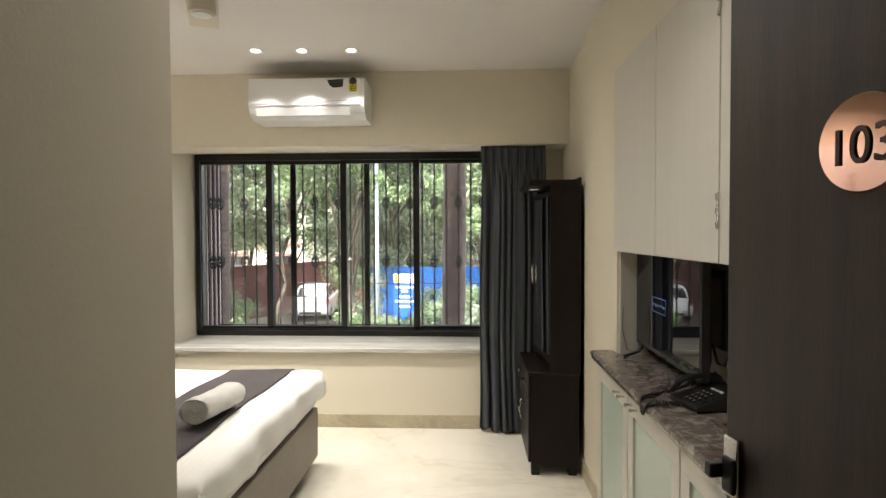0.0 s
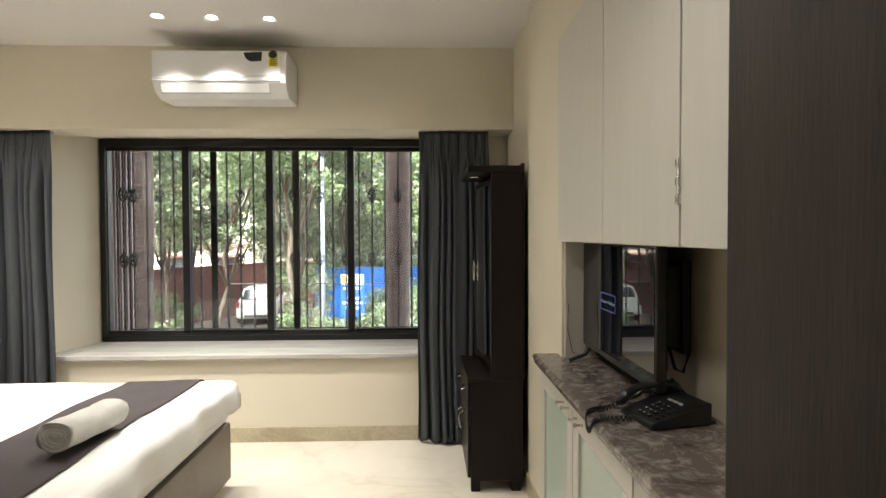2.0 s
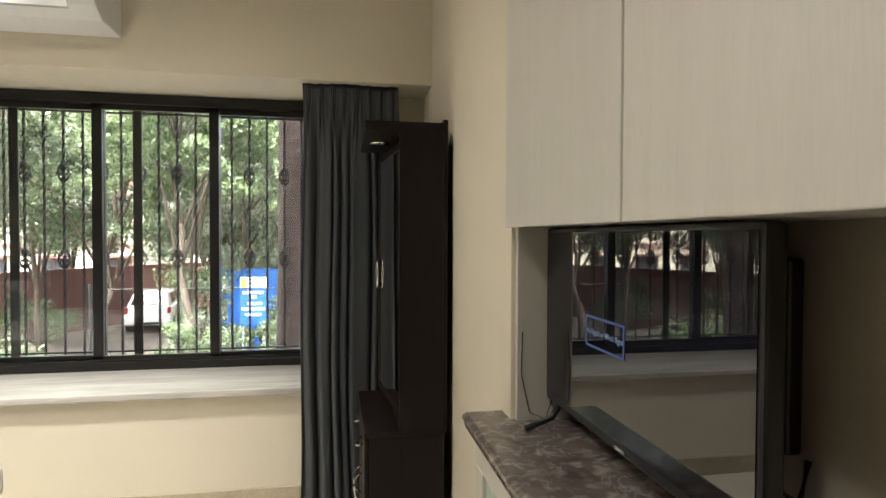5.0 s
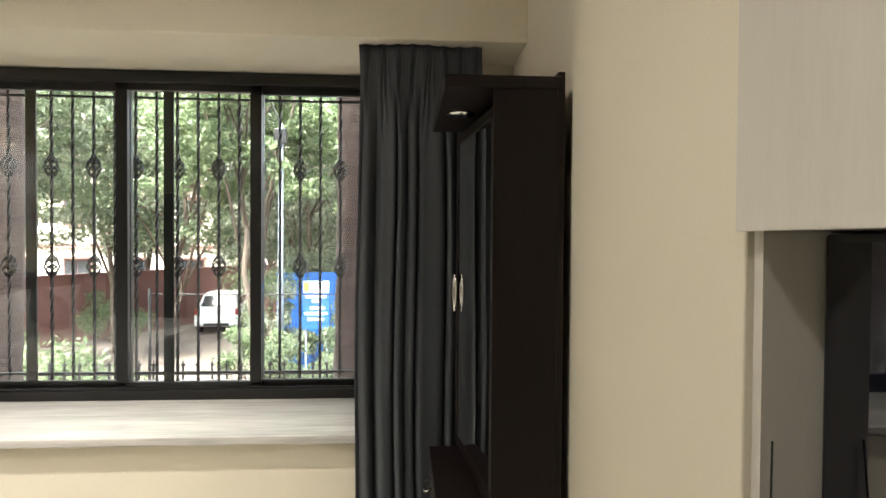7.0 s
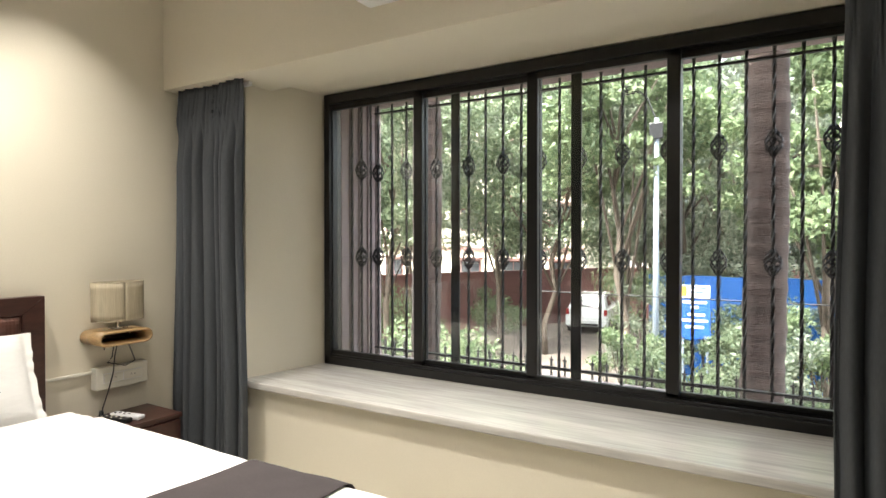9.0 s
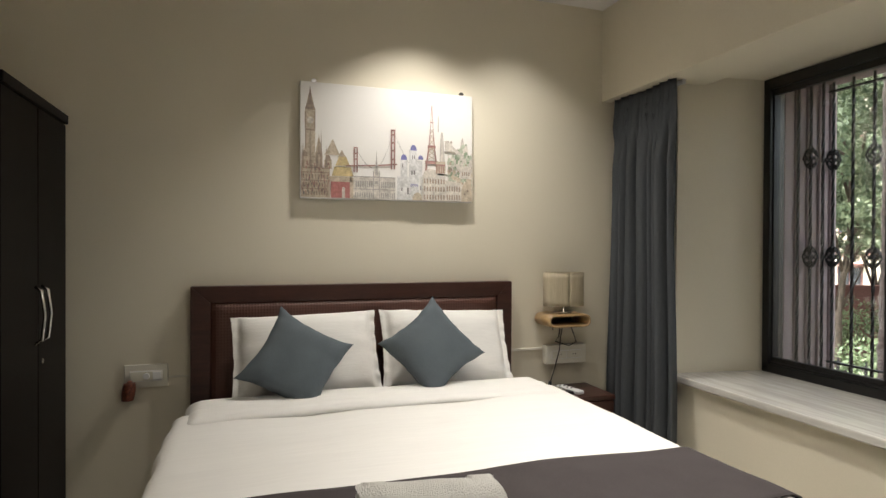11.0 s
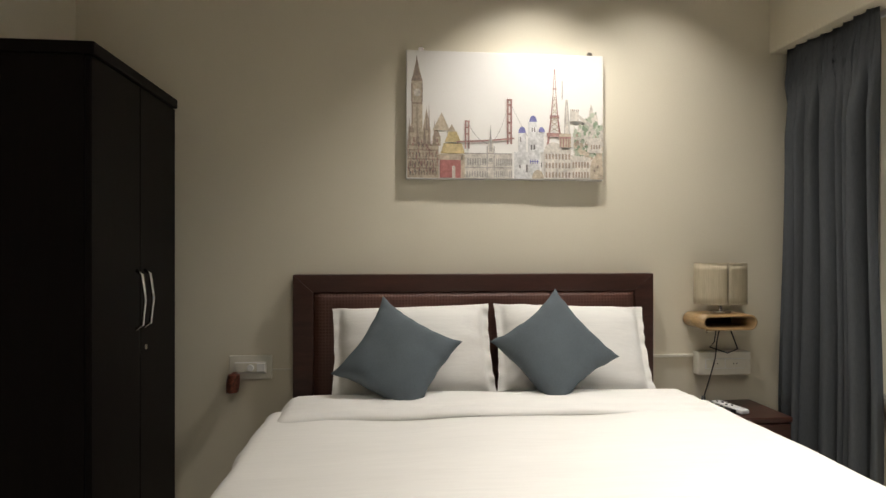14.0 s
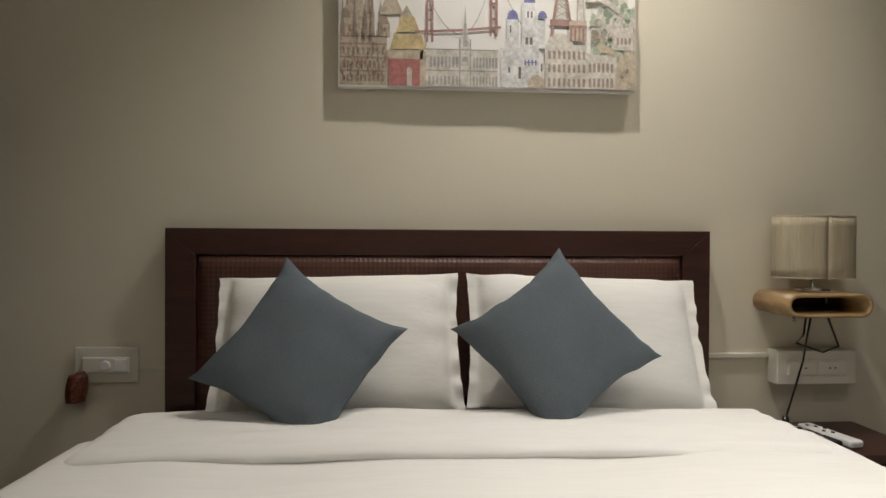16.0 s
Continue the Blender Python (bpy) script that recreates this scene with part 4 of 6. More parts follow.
outlet("socket_box", "ivory surface-mounted double socket box on the wall", 3.845, 4.095, 0.640, 0.742, 0.05, 2)
sw = outlet("switch_plate", "ivory switch plate with dimmer beside the headboard", 1.775, 1.952, 0.655, 0.757, 0.014, 1)
part("dimmer", disc(WX + 0.022, 1.865, 0.706, 0.014, 0.012, 24, "x", 0.002), WHITE_PLASTIC, sw, "round white dimmer knob")
part("rocker", box(WX + 0.016, WX + 0.023, 1.890, 1.925, 0.688, 0.724, 0.002), WHITE_PLASTIC, sw, "white rocker switch")
whole("cable_trunking", box(WX, WX + 0.012, 3.63, 3.845, 0.715, 0.729, 0.002), IVORY_PLASTIC, "slim ivory cable trunking along the wall", "trunking")
whole("cable_trunking", box(WX, WX + 0.006, 1.952, 2.046, 0.690, 0.697, 0.001), IVORY_PLASTIC, "slim ivory cable trunking beside the switch plate", "trunking")
holder = thing("plug_in_vaporiser", "small red-brown plug-in vaporiser below the switch plate", "vaporiser", (WX + 0.04, 1.795, 0.60))


def pot(u, v):
    a = v * 2 * math.pi
    r = 0.026 * (0.72 + 0.34 * math.sin(0.45 + 2.3 * u)) * (1 if 0.02 < u < 0.98 else 0.05)
    return (WX + 0.045 + r * math.cos(a), 1.795 + r * math.sin(a) + 0.008 * u, 0.605 + 0.085 * u)


part("body", grid(16, 24, pot), RED_WOOD, holder, "", True)
part("plug", box(WX + 0.014, WX + 0.04, 1.79, 1.81, 0.665, 0.69, 0.003), RED_WOOD, holder)


# ---- wardrobe ----
def wardrobe():
    x0, x1, y0, y1, z1 = WX + 0.014, -1.795, 1.152, 1.535, 1.80
    w = thing("wardrobe", "dark wenge two-door wardrobe with silver bow handles", "wardrobe", (-2.15, 1.24, FL))
    part("carcass", box(x0, x1, y0, y1, FL, z1, 0.002), WENGE, w)
    part("top", box(x0, x1 + 0.006, y0, y1 + 0.03, z1, 1.838, 0.004), WENGE, w)
    mid = (x0 + x1) / 2
    for k, (a, b) in enumerate(((x0 + 0.002, mid - 0.002), (mid + 0.002, x1 - 0.002))):
        d = part("door", box(a, b, y1 + 0.001, y1 + 0.02, FL + 0.06, z1 - 0.004, 0.003), WENGE, w)
        hx = mid + (-0.035, 0.035)[k]
        part("handle", tube([(hx, y1 + 0.02, 0.925), (hx, y1 + 0.042, 0.94), (hx, y1 + 0.052, 1.03), (hx, y1 + 0.042, 1.12), (hx, y1 + 0.02, 1.135)], 0.006, 10), CHROME, d, "bowed silver handle", True)
        if k == 0:
            part("lock", disc(hx - 0.01, y1 + 0.021, 0.85, 0.010, 0.004, 20, "y"), CHROME, d, "round metal lock", True)


wardrobe()


# ---- air conditioner, downlights, ceiling fixture ----
def air_conditioner():
    x0, x1, y0, y1, z0, z1 = -1.135, -0.355, 3.915, BY - 0.002, 2.262, 2.528
    a = thing("air_conditioner", "white split air conditioner mounted on the beam above the window", "air conditioner", ((x0 + x1) / 2, BY, z0))
    side = [(y1, z0), (y0 + 0.10, z0), (y0 + 0.03, z0 + 0.035), (y0 + 0.004, z0 + 0.075), (y0, z0 + 0.10), (y0, z1 - 0.02), (y0 + 0.02, z1), (y1, z1)]
    part("casing", prism(side, "x", x0, x1, 0.004), WHITE_PLASTIC, a)
    part("front_panel", box(x0 + 0.004, x1 - 0.03, y0 - 0.008, y0 + 0.004, z0 + 0.085, z1 - 0.006, 0.004), WHITE_PLASTIC, a, "glossy white front panel")
    f = prism([(y0 + 0.018, z0 + 0.022), (y0 - 0.004, z0 + 0.068), (y0 - 0.0, z0 + 0.070), (y0 + 0.023, z0 + 0.024)], "x", x0 + 0.05, x1 - 0.10)
    grey = material("pale_grey_plastic", (0.45, 0.45, 0.46), 0.4, var=0.04)
    part("louvre_gap", prism([(y0 + 0.022, z0 + 0.016), (y0 - 0.001, z0 + 0.074), (y0 + 0.004, z0 + 0.076), (y0 + 0.028, z0 + 0.018)], "x", x0 + 0.046, x1 - 0.096), grey, a)
    part("louvre", f, WHITE_PLASTIC, a)
    dark = material("black_sticker", (0.03, 0.025, 0.025), 0.5, var=0.4, scale=60)
    yel = material("yellow_energy_label", (0.75, 0.65, 0.03), 0.5, var=0.2, scale=60)
    part("dark_sticker", prism([(-0.585, 2.475), (-0.60, 2.51), (-0.49, 2.515), (-0.495, 2.462), (-0.56, 2.458)], "y", y0 - 0.0095, y0 - 0.0075), dark, a, "black printed sticker")
    lab = part("energy_label", box(-0.455, -0.40, y0 - 0.0095, y0 - 0.0075, 2.43, 2.512), yel, a, "yellow energy label")
    part("dial", disc(-0.427, y0 - 0.009, 2.50, 0.024, 0.003, 20, "y"), dark, lab, "dark round rating dial")
    for k in range(4):
        part("text_bar", box(-0.448, -0.407, y0 - 0.0105, y0 - 0.009, 2.437 + k * 0.01, 2.441 + k * 0.01), dark, lab)
    part("accent_line", tube([(-0.74, y0 - 0.009, 2.362), (-0.65, y0 - 0.010, 2.364), (-0.55, y0 - 0.010, 2.374), (-0.388, y0 - 0.009, 2.376)], 0.002, 6), grey, a, "thin grey curved trim line")
    part("maker_mark", box(-1.12, -0.99, y0 - 0.010, y0 - 0.007, 2.356, 2.362), grey, a)


air_conditioner()
# the two added fill lamps get the same fittings
for x, y, w, cone, lean in DOWNLIGHTS_AND_FILL:
    d = thing("downlight", "small round white recessed ceiling downlight, lit; two of the set are unseen fill", "downlight", (x, y, CEIL), group="ceiling downlights")
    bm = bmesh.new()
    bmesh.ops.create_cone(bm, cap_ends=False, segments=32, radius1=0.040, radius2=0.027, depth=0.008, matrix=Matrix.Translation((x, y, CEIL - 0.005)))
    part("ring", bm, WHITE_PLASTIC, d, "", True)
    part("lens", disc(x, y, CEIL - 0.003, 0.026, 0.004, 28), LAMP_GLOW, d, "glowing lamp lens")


# plain cylinder and plate in place of an unidentified ceiling object
f = thing("ceiling_fixture", "cream cylindrical ceiling fixture beside a flat plate", "smoke detector", (-0.97, 2.90, CEIL))
part("body", disc(-0.965, 2.90, 2.606, 0.066, 0.078, 40, bevel=0.006), FIXTURE_PAINT, f, "", True)
part("grille_ring", disc(-0.965, 2.90, 2.564, 0.048, 0.006, 36, bevel=0.002), WHITE_PLASTIC, f, "", True)
part("plate", laid(box(-0.075, 0.40, -0.075, 0.075, -0.008, 0, 0.002), pose(-0.965, 2.90, CEIL - 0.001, 0, 0, 113)), FIXTURE_PAINT, f, "flat cream plate beside the fixture")


# ---- picture ----
def picture():
    y0, y1, z0, z1, x = 2.525, 3.405, 1.516, 2.075, WX + 0.034
    p = thing("canvas_picture", "white canvas print of famous landmarks hung above the bed", "picture", (WX, 2.965, z0))
    part("canvas", box(WX + 0.010, x, y0, y1, z0, z1, 0.002), CANVAS, p)
    for y in (y0 + 0.065, y1 - 0.055):
        part("hook", disc(WX + 0.014, y, z1 + 0.008, 0.013, 0.008, 20, "x", 0.002), CHROME, p, "small metal hanging hook")

    def ink(name, c):
        return material(name, tuple(v * 0.78 + 0.14 for v in c), 0.8, var=0.22, scale=25, fine=90)
    brown, tan, red = ink("brown_print_ink", (0.30, 0.20, 0.13)), ink("tan_print_ink", (0.55, 0.44, 0.30)), ink("red_print_ink", (0.42, 0.06, 0.04))
    rust, blue, green = ink("rust_print_ink", (0.33, 0.12, 0.09)), ink("blue_print_ink", (0.10, 0.10, 0.42)), ink("green_print_ink", (0.16, 0.25, 0.12))
    pale, dark, gold, grey = ink("pale_print_ink", (0.68, 0.62, 0.54)), ink("dark_print_ink", (0.07, 0.055, 0.05)), ink("gold_print_ink", (0.62, 0.46, 0.16)), ink("grey_print_ink", (0.38, 0.35, 0.32))
    rnd = random.Random(5)
    W, H = y1 - y0, z1 - z0
    lay = [0]

    def shape(name, mat, *polys):
        """Printed shapes, given in hundredths of the canvas's width and height, from its lower corner."""
        lay[0] += 1
        bm = bmesh.new()
        off = x + 0.0004 + lay[0] * 0.00006
        loose = name in ("printed_hill", "printed_meadow", "printed_rock", "printed_shade", "printed_stroke", "printed_wall", "printed_lattice", "printed_bridge", "printed_palace", "printed_spire")
        for q in polys:
            if loose:                              # dabs of colour that overlap lie one over the other
                lay[0] += 0.25
                off = x + 0.0004 + lay[0] * 0.00006
            vs = [bm.verts.new((off, y0 + W * a / 100, z0 + H * b / 100)) for a, b in q]
            bm.faces.new(vs)
        o = part(name, bm, mat, p)
        if len(polys) > 1:
            o["kind"] = "stuff"

    def rect(a, b, c, d):
        return [(a, b), (c, b), (c, d), (a, d)]

    def dome(cx, cy, r, h):
        return [(cx + r * math.cos(t), cy + h * math.sin(t)) for t in (math.pi * k / 10 for k in range(11))]

    def arches(a, b, z, w, h, n):
        out = []
        for k in range(n):
            c = a + (b - a) * (k + 0.5) / n
            out.append(rect(c - w / 2, z, c + w / 2, z + h))
            out.append(dome(c, z + h, w / 2, w))
        return out
    # clock tower and palace
    shape("printed_tower", tan, rect(2.6, 2, 8, 74), [(2.4, 74), (8.2, 74), (5.6, 92), (5.2, 97), (4.8, 92)])
    shape("printed_tower_roof", brown, [(2.4, 76), (8.2, 76), (6.3, 84), (5.6, 92), (5.2, 97), (4.8, 92), (4.0, 84)], rect(2.4, 60, 3.1, 74), rect(7.5, 60, 8.1, 74), rect(3.0, 58, 7.9, 59.5), rect(2.6, 2, 3.2, 60), rect(5.1, 5, 5.5, 58))
    shape("printed_clock", pale, dome(5.4, 67, 1.7, 3), [(7.1 - 1.7 + 1.7 * math.cos(t), 67 - 3 * math.sin(t)) for t in (math.pi * k / 10 for k in range(11))])
    shape("printed_palace", tan, rect(0.5, 1, 16, 26), rect(8, 26, 12, 38), [(8, 38), (12, 38), (10, 55)], [(13, 26), (17, 26), (17, 33), (15, 40), (13, 33)], [(1, 26), (4, 26), (4, 36), (2.5, 44), (1, 36)])
    shape("printed_palace_detail", brown, *[rect(0.5, z, 16, z + 0.8) for z in (8, 15, 22, 26)], *arches(1, 15.5, 3, 0.7, 3, 10), *arches(1, 15.5, 10, 0.7, 3, 10), *arches(1, 15.5, 17, 0.7, 3, 9), [(9.4, 38), (10.6, 38), (10, 56)], dome(2.5, 36, 1.4, 5), dome(15, 33, 1.5, 5))
    shape("printed_stroke", rust, *[rect(a, b, a + rnd.uniform(0.2, 0.5), b + rnd.uniform(1, 4)) for a, b in ((rnd.uniform(0.6, 15.6), rnd.uniform(2, 30)) for _ in range(90))])
    shape("printed_stroke", dark, *[rect(a, b, a + rnd.uniform(0.15, 0.4), b + rnd.uniform(1, 3)) for a, b in ((rnd.uniform(0.6, 15.6), rnd.uniform(2, 27)) for _ in range(50))])
    shape("printed_spire", brown, *[[(a - 0.8, 27), (a + 0.8, 27), (a + 0.5, 34), (a, h), (a - 0.5, 34)] for a, h in ((1.5, 48), (5.5, 42), (9.0, 44), (11.2, 60), (14.0, 46))])
    shape("printed_pyramid", tan, [(13, 38), (17.5, 52), (21.5, 38)], [(20, 36), (22.5, 43), (25, 36)])
    shape("printed_gate_roof", gold, [(17, 20), (29, 20), (27.5, 28), (18.5, 28)], [(19, 29), (27, 29), (25, 37), (21, 37)])
    shape("printed_gate", red, rect(16.5, 1, 27, 15))
    shape("printed_gate_frame", tan, rect(16, 15, 28, 19.5), rect(27, 1, 29, 19))
    shape("printed_gate_door", pale, *arches(22, 25, 1, 1.6, 8, 1))
    # bridge
    cables = []
    for k in range(20):
        a, b = k / 20, (k + 1) / 20
        f = lambda t: 46 - 18 * (1 - (2 * t - 1) ** 2) + 16 * max(0, t - 0.5) * 2 * abs(2 * t - 1)
        cables.append([(30 + 21.5 * a, f(a)), (30 + 21.5 * b, f(b)), (30 + 21.5 * b, f(b) + 0.7), (30 + 21.5 * a, f(a) + 0.7)])
        c2 = [(52 + 9 * a, 62 - 28 * a ** 0.8), (52 + 9 * b, 62 - 28 * b ** 0.8), (52 + 9 * b, 62.7 - 28 * b ** 0.8), (52 + 9 * a, 62.7 - 28 * a ** 0.8)]
        cables.append(c2)
    shape("printed_cable", grey, *cables)
    shape("printed_bridge", rust, rect(29, 24, 29.7, 46), rect(30.7, 24, 31.4, 46), *[rect(29, z, 31.4, z + 1) for z in (29, 35, 40, 45)],
          rect(50.2, 28, 51.1, 63), rect(52, 28, 52.9, 63), *[rect(50.2, z, 52.9, z + 1.6) for z in (36, 44, 51, 58, 62)], [(25, 28.5), (42, 30), (54, 32), (54, 33.4), (42, 31.4), (25, 29.8)])
    # cathedral
    shape("printed_cathedral", pale, rect(29, 1, 53, 20), [(40, 20), (44, 20), (42.4, 34), (42, 44), (41.6, 34)])
    shape("printed_cathedral_detail", grey, *[rect(29, z, 53, z + 0.7) for z in (9, 20)], *arches(30, 40, 11, 0.7, 5, 8), *arches(44.5, 53, 11, 0.7, 5, 8), *arches(29.5, 40, 2, 0.6, 4, 8), *arches(44.5, 53, 2, 0.6, 4, 8), [(41.2, 22), (42.8, 22), (42, 44)], rect(40, 1, 40.5, 26), rect(43.6, 1, 44, 26), dome(42, 14, 1.2, 3))
    # white houses with blue domes
    white = ink("white_print_ink", (0.78, 0.77, 0.76))
    shape("printed_house", white, rect(54, 1, 67, 22), rect(56, 22, 60, 37), rect(61, 22, 66, 46), rect(66, 22, 69, 37))
    shape("printed_dome", blue, dome(58, 37, 1.9, 5), dome(63.6, 46, 1.9, 5), dome(68, 38, 1.6, 4))
    shape("printed_house_detail", dark, *arches(62, 65, 24, 0.9, 3, 2), *arches(62.5, 65, 38, 0.6, 3, 2), rect(60, 6, 60.9, 12), rect(56.5, 9, 57.2, 12), rect(67.6, 10, 68.1, 14), rect(57, 30, 57.5, 34))
    shape("printed_fence", blue, *[rect(62 + k * 1.2, 13, 62.5 + k * 1.2, 16) for k in range(4)], rect(62, 14.4, 66.4, 14.9))
    # lattice tower
    c = 74.6
    shape("printed_lattice_tower", rust, [(c - 4.2, 27), (c - 2.9, 27), (c - 1.3, 50), (c - 0.5, 70), (c, 86), (c + 0.5, 70), (c + 1.3, 50), (c + 2.9, 27), (c + 4.2, 27), (c + 2.0, 50), (c + 0.8, 70), (c + 0.25, 88), (c - 0.25, 88), (c - 0.8, 70), (c - 2.0, 50)])
    shape("printed_tower_deck", rust, rect(c - 2.4, 49, c + 2.4, 51.5), rect(c - 4.0, 34.5, c + 4.0, 37.5), rect(c - 1.0, 72, c + 1.0, 73))
    shape("printed_lattice", tan, *[[(c - w0, z), (c + w1, z + 4), (c + w1 - 0.25, z + 4.4), (c - w0 - 0.25, z + 0.4)] for z, w0, w1 in ((38, 2.4, 2.0), (42, 2.0, 1.7), (46, 1.7, 1.3), (52, 1.2, 1.0), (57, 1.0, 0.8), (62, 0.8, 0.6))],
          *[[(c + w0, z), (c - w1, z + 4), (c - w1 + 0.25, z + 4.4), (c + w0 + 0.25, z + 0.4)] for z, w0, w1 in ((38, 2.4, 2.0), (42, 2.0, 1.7), (46, 1.7, 1.3), (52, 1.2, 1.0), (57, 1.0, 0.8), (62, 0.8, 0.6))])
    shape("printed_statue", pale, [(79.5, 32), (83.2, 32), (82, 52), (81.4, 64), (80.3, 64), (79.6, 50)], rect(78.4, 64, 78.9, 76))
    shape("printed_statue_detail", grey, [(79.5, 32), (79.9, 32), (80.6, 60), (80.2, 60)], [(82.2, 34), (82.6, 34), (81.4, 62), (81.1, 62)], [(78.3, 64), (78.7, 64), (78.7, 79), (78.4, 79)])
    # wall on green hills
    def dabs(n, edge):
        out = []
        while len(out) < n:
            a, b = rnd.uniform(85, 99.4), rnd.uniform(3, 60)
            if b < edge(a):
                r = rnd.uniform(0.5, 1.5)
                out.append([(min(99.8, a + r * rnd.uniform(0.6, 1) * math.cos(q)), b + 2.2 * r * rnd.uniform(0.6, 1) * math.sin(q)) for q in (2 * math.pi * w / 8 for w in range(8))])
        return out

    def ridge(a):
        return 42 + 16 * math.exp(-((a - 94) / 3.2) ** 2) + 3 * math.sin(a * 2.1)
    sage = ink("sage_print_ink", (0.40, 0.46, 0.32))
    shape("printed_slope", pale, [(84.5, 2), (100, 2)] + [(100 - 0.5 * k, ridge(100 - 0.5 * k)) for k in range(32)])
    shape("printed_hill", green, *dabs(55, ridge))
    shape("printed_meadow", sage, *dabs(60, ridge))
    shape("printed_rock", tan, *dabs(40, lambda a: 34), [(91, 1), (100, 1), (99, 26), (94, 16)])
    shape("printed_shade", brown, *dabs(14, lambda a: 36))
    shape("printed_wall", pale, [(83, 53), (88, 48), (88, 51), (83.5, 57)], [(88, 48), (94, 41), (94.6, 44), (88, 51)], [(90.5, 29), (92.5, 29), (96, 41), (94, 41)], rect(92, 22, 99, 34), rect(82.5, 47, 87, 55))
    shape("printed_wall_detail", brown, *[rect(82.6 + k, 55, 83.1 + k, 56.4) for k in range(5)], *arches(93, 98.5, 25, 0.7, 3, 4))
    # arena
    shape("printed_arena", pale, rect(69, 1, 83, 24), [(83, 1), (93, 1), (93, 18), (83, 20)], dome(74, 24, 4.5, 6))
    shape("printed_arena_front", brown, *arches(69.5, 83, 2, 0.9, 3.5, 8), *arches(69.5, 83, 9.5, 0.9, 3.5, 8), *arches(69.5, 83, 16.5, 0.9, 3.5, 8), *arches(83.5, 92.5, 2, 0.9, 4, 6), *arches(83.5, 92.5, 10, 0.9, 4, 6))
    shape("printed_mound", tan, dome(66, 1, 3, 7))
    shape("printed_ruin", tan, rect(77, 26, 83, 37))
    shape("printed_ruin_detail", rust, *[rect(77.4 + k * 1.4, 26, 78 + k * 1.4, 33) for k in range(4)], rect(77, 33, 83, 34.5))


picture()


# ---- entrance door ----
def entrance_door():
    hinge, edge = Vector((0.83, 0.03, 0)), Vector((0.672, 0.865, 0))
    d = thing("entrance_door", "dark brown wooden entrance door standing open, with round number plate", "door", (hinge.x, hinge.y, FL))
    along = (edge - hinge).normalized()
    L = (edge - hinge).length
    ang = math.degrees(math.atan2(along.y, along.x))
    m = pose(hinge.x, hinge.y, 0, 0, 0, ang)       # local x along the leaf, local +y towards the passage
    part("leaf", laid(box(0, L, -0.038, 0, FL + 0.008, 2.13, 0.002), m), DOOR_WOOD, d)

    def onto(px, pz):                              # face plane: letters read from the passage
        q = m @ Vector((px, 0.0, pz))
        ex, ez = -along, Vector((0, 0, 1))
        n = ex.cross(ez)
        return Matrix(((ex.x, ez.x, n.x, q.x), (ex.y, ez.y, n.y, q.y), (ex.z, ez.z, n.z, q.z), (0, 0, 0, 1))), n
    f, n = onto(L - 0.20, 1.575)
    flip = n.dot((m.to_3x3() @ Vector((0, 1, 0)))) < 0
    if flip:
        ex = along
        nn = ex.cross(Vector((0, 0, 1)))
        q = m @ Vector((L - 0.20, 0.0, 1.575))
        f = Matrix(((ex.x, 0, nn.x, q.x), (ex.y, 0, nn.y, q.y), (0, 1, nn.z, q.z), (0, 0, 0, 1)))
    pl = bmesh.new()
    bmesh.ops.create_cone(pl, cap_ends=True, segments=48, radius1=0.047, radius2=0.045, depth=0.004, matrix=Matrix.Translation((0, 0, 0.0025)) @ Matrix.Diagonal((1.1, 1, 1, 1)))
    plate = part("number_plate", laid(pl, f), PLATE_BRONZE, d, "oval polished rose-bronze number plate")
    lettering("number", "103", 0.05, f @ Matrix.Translation((0, -0.004, 0.0055)), DARK_TEXT, plate, 0.001)
    for z, h in ((1.198, 0.075), (1.128, 0.045)):
        part("lock_plate", laid(box(L - 0.030, L - 0.002, 0.0, 0.006, z - h / 2, z + h / 2, 0.002), m), CHROME, d, "satin steel lock plate")
        k = laid(box(L - 0.022, L - 0.008, 0.005, 0.036, z - 0.010, z + 0.008, 0.002), m)
        join(k, laid(box(L - 0.040, L - 0.018, 0.012, 0.020, z - 0.026, z + 0.018, 0.003), m))
        part("turn_handle", k, BLACK_PLASTIC, d, "dark square turn handle")
        part("latch", laid(box(L - 0.001, L + 0.004, -0.03, -0.008, z - 0.03, z + 0.03), m), CHROME, d)


entrance_door()


# ---- outside the window ----
GZ = -2.2
GRAVEL = material("dusty_gravel_ground", (0.19, 0.155, 0.13), 0.95, var=0.28, scale=0.6, fine=7, bump=0.5)
PINK = material("pink_exterior_plaster", (0.40, 0.32, 0.32), 0.8, var=0.08, scale=3, bump=0.1)
REDWALL = material("dull_red_wall_paint", (0.20, 0.095, 0.085), 0.85, var=0.18, scale=1.2, fine=14, bump=0.2)
BARK = material("ringed_brown_palm_bark", (0.105, 0.076, 0.066), 0.9, var=0.35, scale=5, fine=26, stretch=(1, 1, 5), bump=0.9)
TREE_BARK = material("grey_brown_tree_bark", (0.14, 0.11, 0.085), 0.9, var=0.3, scale=4, fine=30, bump=0.6)
CREAM_FACADE = material("cream_facade_plaster", (0.66, 0.60, 0.48), 0.85, var=0.08, scale=0.6, fine=6)
GREY_FACADE = material("weathered_grey_facade", (0.30, 0.29, 0.27), 0.9, var=0.2, scale=0.8, fine=8)
BLUE_PAINT = material("bright_blue_painted_sheet", (0.015, 0.12, 0.42), 0.5, var=0.12, scale=1.5)
SIGN_WHITE = material("white_sign_paint", (0.75, 0.75, 0.75), 0.5, var=0.03)
SIGN_BLUE = material("deep_blue_sign_paint", (0.01, 0.07, 0.36), 0.5, var=0.05)
